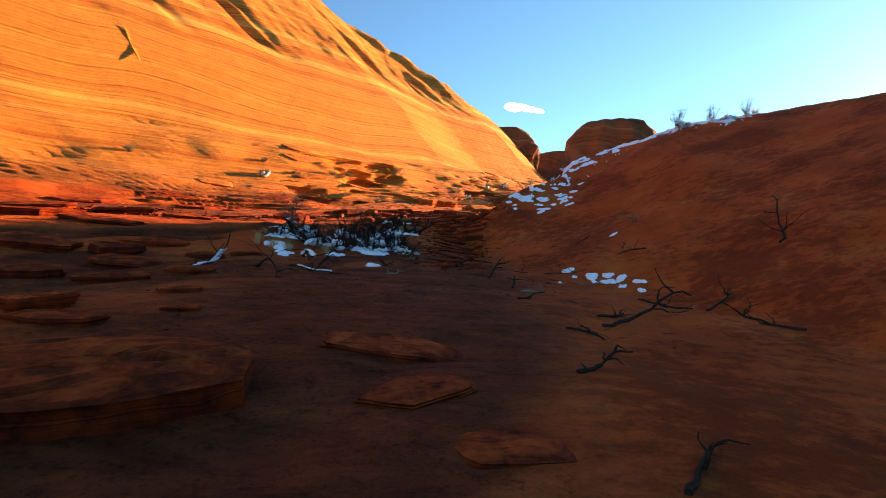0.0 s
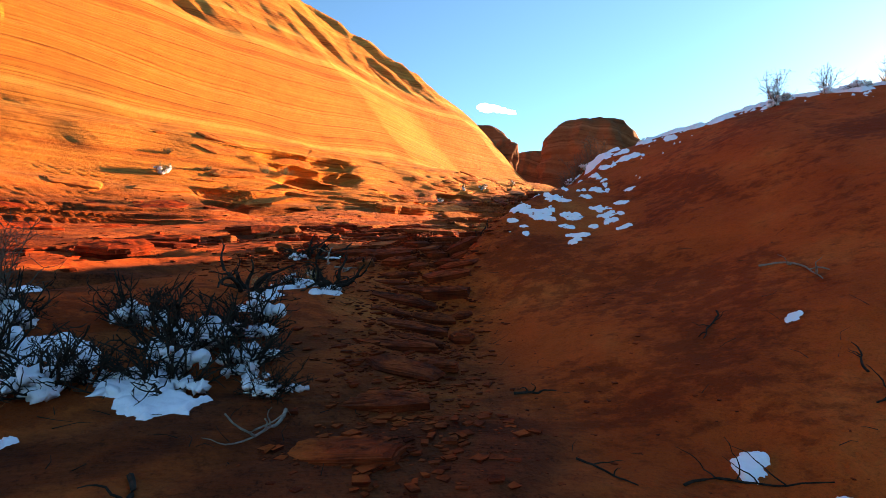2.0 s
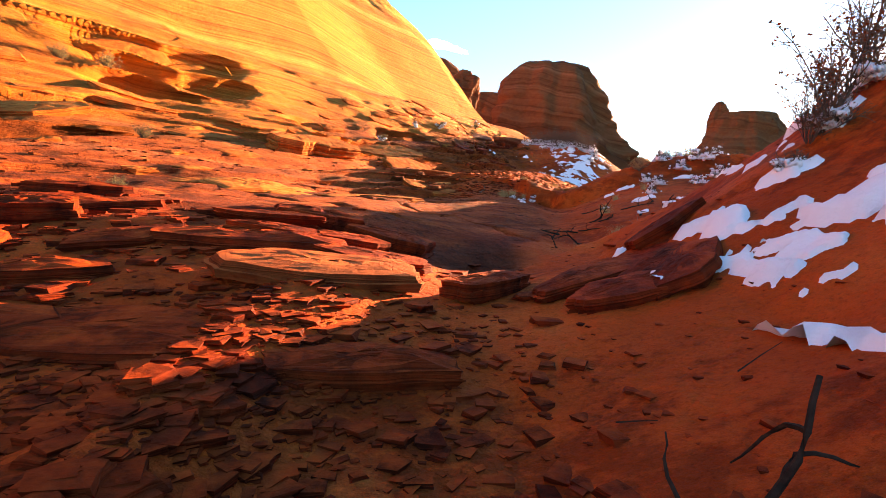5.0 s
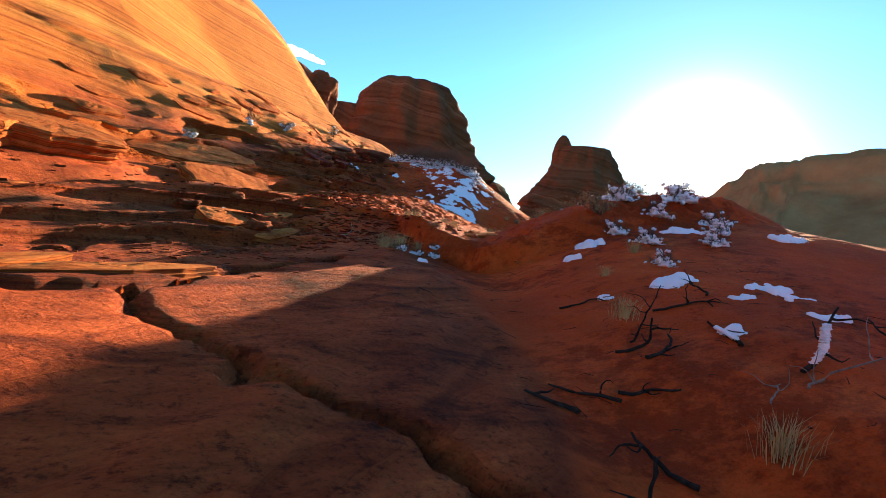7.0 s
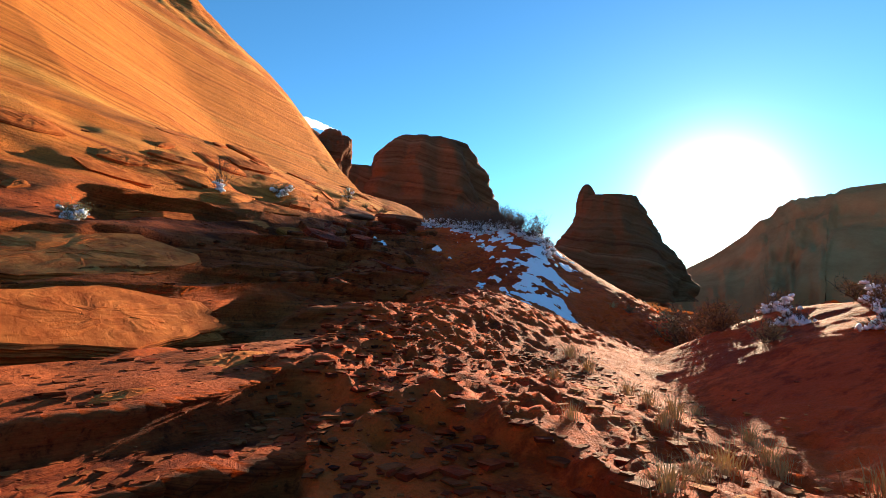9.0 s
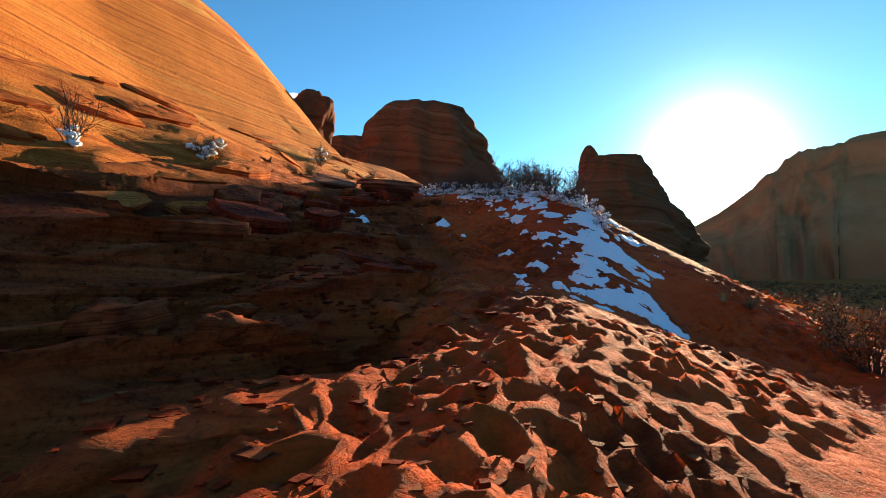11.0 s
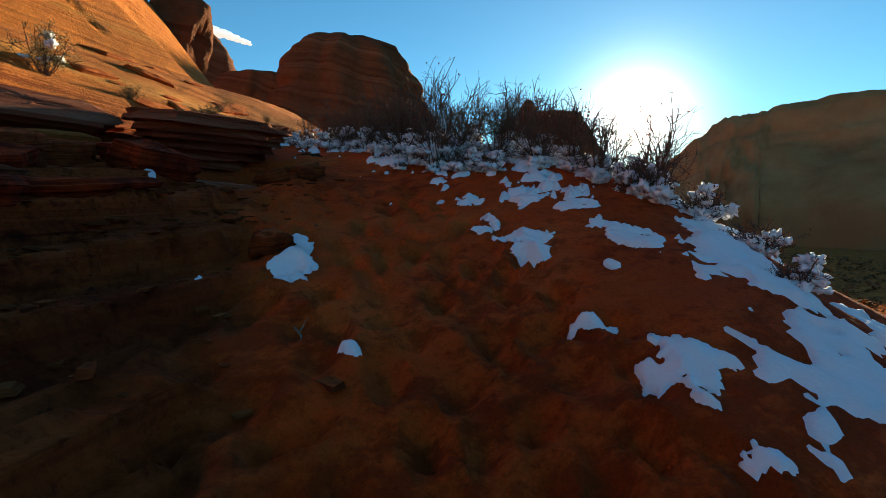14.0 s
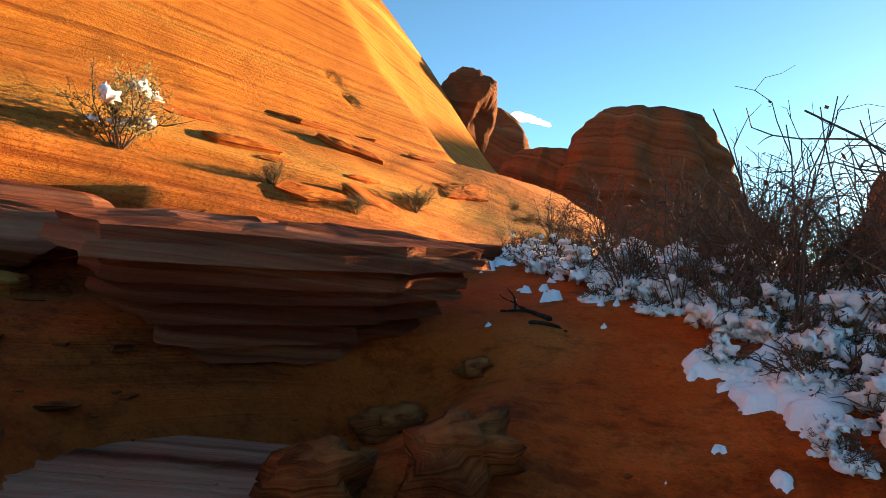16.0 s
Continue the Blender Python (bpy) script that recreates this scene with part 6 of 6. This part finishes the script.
place(buff[0], [(14.6, 43.4, 1.3, 80), (16.0, 50.2, 1.5, 40), (17.4, 52.4, 1.7, 140), (15.2, 49.0, 1.2, 220), (18.6, 53.6, 1.8, 300), (13.2, 41.8, 0.9, 10), (13.6, 46.6, 0.8, 0), (12.4, 43.4, 0.9, 60), (16.2, 46.4, 1.0, 120), (14.8, 45.0, 0.9, 200), (11.4, 41.4, 0.7, 30), (10.2, 39.2, 0.7, 300), (17.4, 55.0, 0.5, 10)], False)


def grass_tuft(seed, tall, blades, label):
    r = random.Random(seed)
    bm = bmesh.new()
    for k in range(blades):
        a, o = r.uniform(0, 6.283), abs(r.gauss(0, 0.08))
        base = Vector((math.cos(a) * o, math.sin(a) * o, -0.01))
        lean = Vector((math.cos(a + r.gauss(0, 0.6)), math.sin(a + r.gauss(0, 0.6)), 0)) * r.uniform(0.1, 0.7)
        h = tall * r.uniform(0.5, 1.1)
        side = Vector((-math.sin(a), math.cos(a), 0)) * 0.0028
        p0, p1, p2 = base, base + Vector((0, 0, h * 0.55)) + lean * h * 0.3, base + Vector((0, 0, h * 0.9)) + lean * h
        v = [bm.verts.new(q) for q in (p0 - side, p0 + side, p1 + side * 0.8, p1 - side * 0.8, p2)]
        bm.faces.new((v[0], v[1], v[2], v[3]))
        bm.faces.new((v[3], v[2], v[4]))
    ob = new("grass_tuft", finish("grass_tuft", bm, M_STRAW))
    return tagged(ob, label, "grass", "dry grass tufts")


tufts = [grass_tuft(400 + k, 0.30, 130, "tuft of dry straw-coloured grass in the sand") for k in range(3)]
spots = [(5.6, 40.3), (5.9, 40.5), (6.3, 40.5), (5.4, 40.1), (7.1, 42.2), (6.7, 42.0), (7.4, 42.4), (8.9, 44.6), (9.4, 45.6), (10.0, 47.9), (8.8, 42.8), (9.8, 47.1), (8.9, 43.0), (8.1, 42.8), (8.7, 44.0), (8.9, 42.0), (9.4, 43.6), (8.2, 43.6), (17.0, 55.4), (-4.7, 11.8), (-4.2, 11.6), (-4.9, 12.4), (-2.9, 11.8), (-3.8, 11.6), (-1.7, 18.1), (-2.4, 17.0), (8.0, 36.2), (7.0, 34.6), (6.1, 31.9), (9.3, 37.0), (4.9, 30.9), (-5.1, 13.3), (7.0, 43.5), (9.9, 44.8), (7.9, 45.2)]
for k, (x, y) in enumerate(spots):
    place(tufts[k % 3], [(x, y, sp.uniform(0.7, 1.25), sp.uniform(0, 360))], k < 3)


def yucca(x, y):
    top = new("yucca")
    for k in range(26):
        a, up = k * 2.4, 0.35 + 0.55 * (k % 7) / 7
        d = Vector((math.cos(a) * math.cos(up * 1.4), math.sin(a) * math.cos(up * 1.4), math.sin(up * 1.4)))
        w = d.cross(Vector((0, 0, 1))).normalized() * 0.015
        bm = bmesh.new()
        v = [bm.verts.new(q) for q in (-w, w, d * 0.25 + w * 0.9, d * 0.25 - w * 0.9, d * 0.5)]
        low_v = bm.verts.new(d * 0.2 - Vector((0, 0, 0.012)))
        bm.faces.new((v[0], v[1], v[2], v[3])), bm.faces.new((v[3], v[2], v[4])), bm.faces.new((v[1], v[0], low_v)), bm.faces.new((v[2], v[1], low_v)), bm.faces.new((v[0], v[3], low_v))
        part("leaf", bm, M_STRAW, top)
    top.matrix_world = Matrix.Translation((x, y, height(x, y)))
    tagged(top, "spiky pale yucca on the dune crest", "yucca")


yucca(14.6, 23.6)


def scrub(count, seed):
    """Scattered low scrub of the desert floor, too far off to tell apart plant by plant."""
    r = np.random.RandomState(seed)
    x, y = 22 + 150 * r.rand(count) ** 1.3, -10 + 210 * r.rand(count)
    keep = np.abs(line_field(x, y, LOWER_TRACK)[0]) > 2.5
    x, y = x[keep], y[keep]
    n = len(x)
    z = land(x, y)[0]
    size = 0.25 + 0.55 * r.rand(n)
    verts, quads = [], []
    for k in range(14):
        a, b = r.rand(n) * 6.283, r.rand(n)
        c = np.column_stack((x + size * (r.rand(n) - 0.5) * 1.3, y + size * (r.rand(n) - 0.5) * 1.3, z + size * b * 0.7))
        d1 = np.column_stack((np.cos(a), np.sin(a), 0.8 * r.rand(n))) * size[:, None] * 0.32
        d2 = np.column_stack((-np.sin(a), np.cos(a), 0.9 * r.rand(n))) * size[:, None] * 0.24
        verts.append(np.stack((c - d1, c - d2, c + d1, c + d2), 1).reshape(-1, 3))
    v = np.concatenate(verts)
    q = np.arange(len(v)).reshape(-1, 4)
    tagged(mesh_from("scrub", v, q, {}, M_SCRUB), "scattered low brown desert scrub over the valley floor", "scrub", kind="stuff")


M_SCRUB = make_plain_material("dry_brown_scrub", (0.15, 0.070, 0.03), (0.34, 0.16, 0.065), 0.8, 0.9, 0.01, 20.0)
scrub(7000, 11)


def litter(label, count, seed, where):
    """Short dead twigs strewn over the sand, in one mesh."""
    r = random.Random(seed)
    bm = bmesh.new()
    for k in range(count):
        x, y = where(r)
        a, l = r.uniform(0, 6.283), r.uniform(0.06, 0.32)
        p = Vector((x, y, height(x, y) + 0.008))
        q = Vector((x + math.cos(a) * l, y + math.sin(a) * l, 0))
        q.z = height(q.x, q.y) + r.uniform(0.005, 0.05)
        m = (p + q) / 2 + Vector((r.gauss(0, 0.03), r.gauss(0, 0.03), r.uniform(0, 0.015)))
        tube(bm, [p, m, q], 0.005, 0.002, 3)
    tagged(new("twig_litter", finish("twig_litter", bm, M_DEAD)), label, "litter", kind="stuff")


litter("short dead twigs strewn over the dune sand", 170, 21, lambda r: (r.uniform(1.5, 7.5), r.uniform(5, 24)))
litter("short dead twigs strewn over the sand", 150, 22, lambda r: (r.uniform(4.5, 10), r.uniform(30, 40)))
litter("short dead twigs below the black brush", 200, 23, lambda r: (r.uniform(-5, 0), r.uniform(8, 20)))
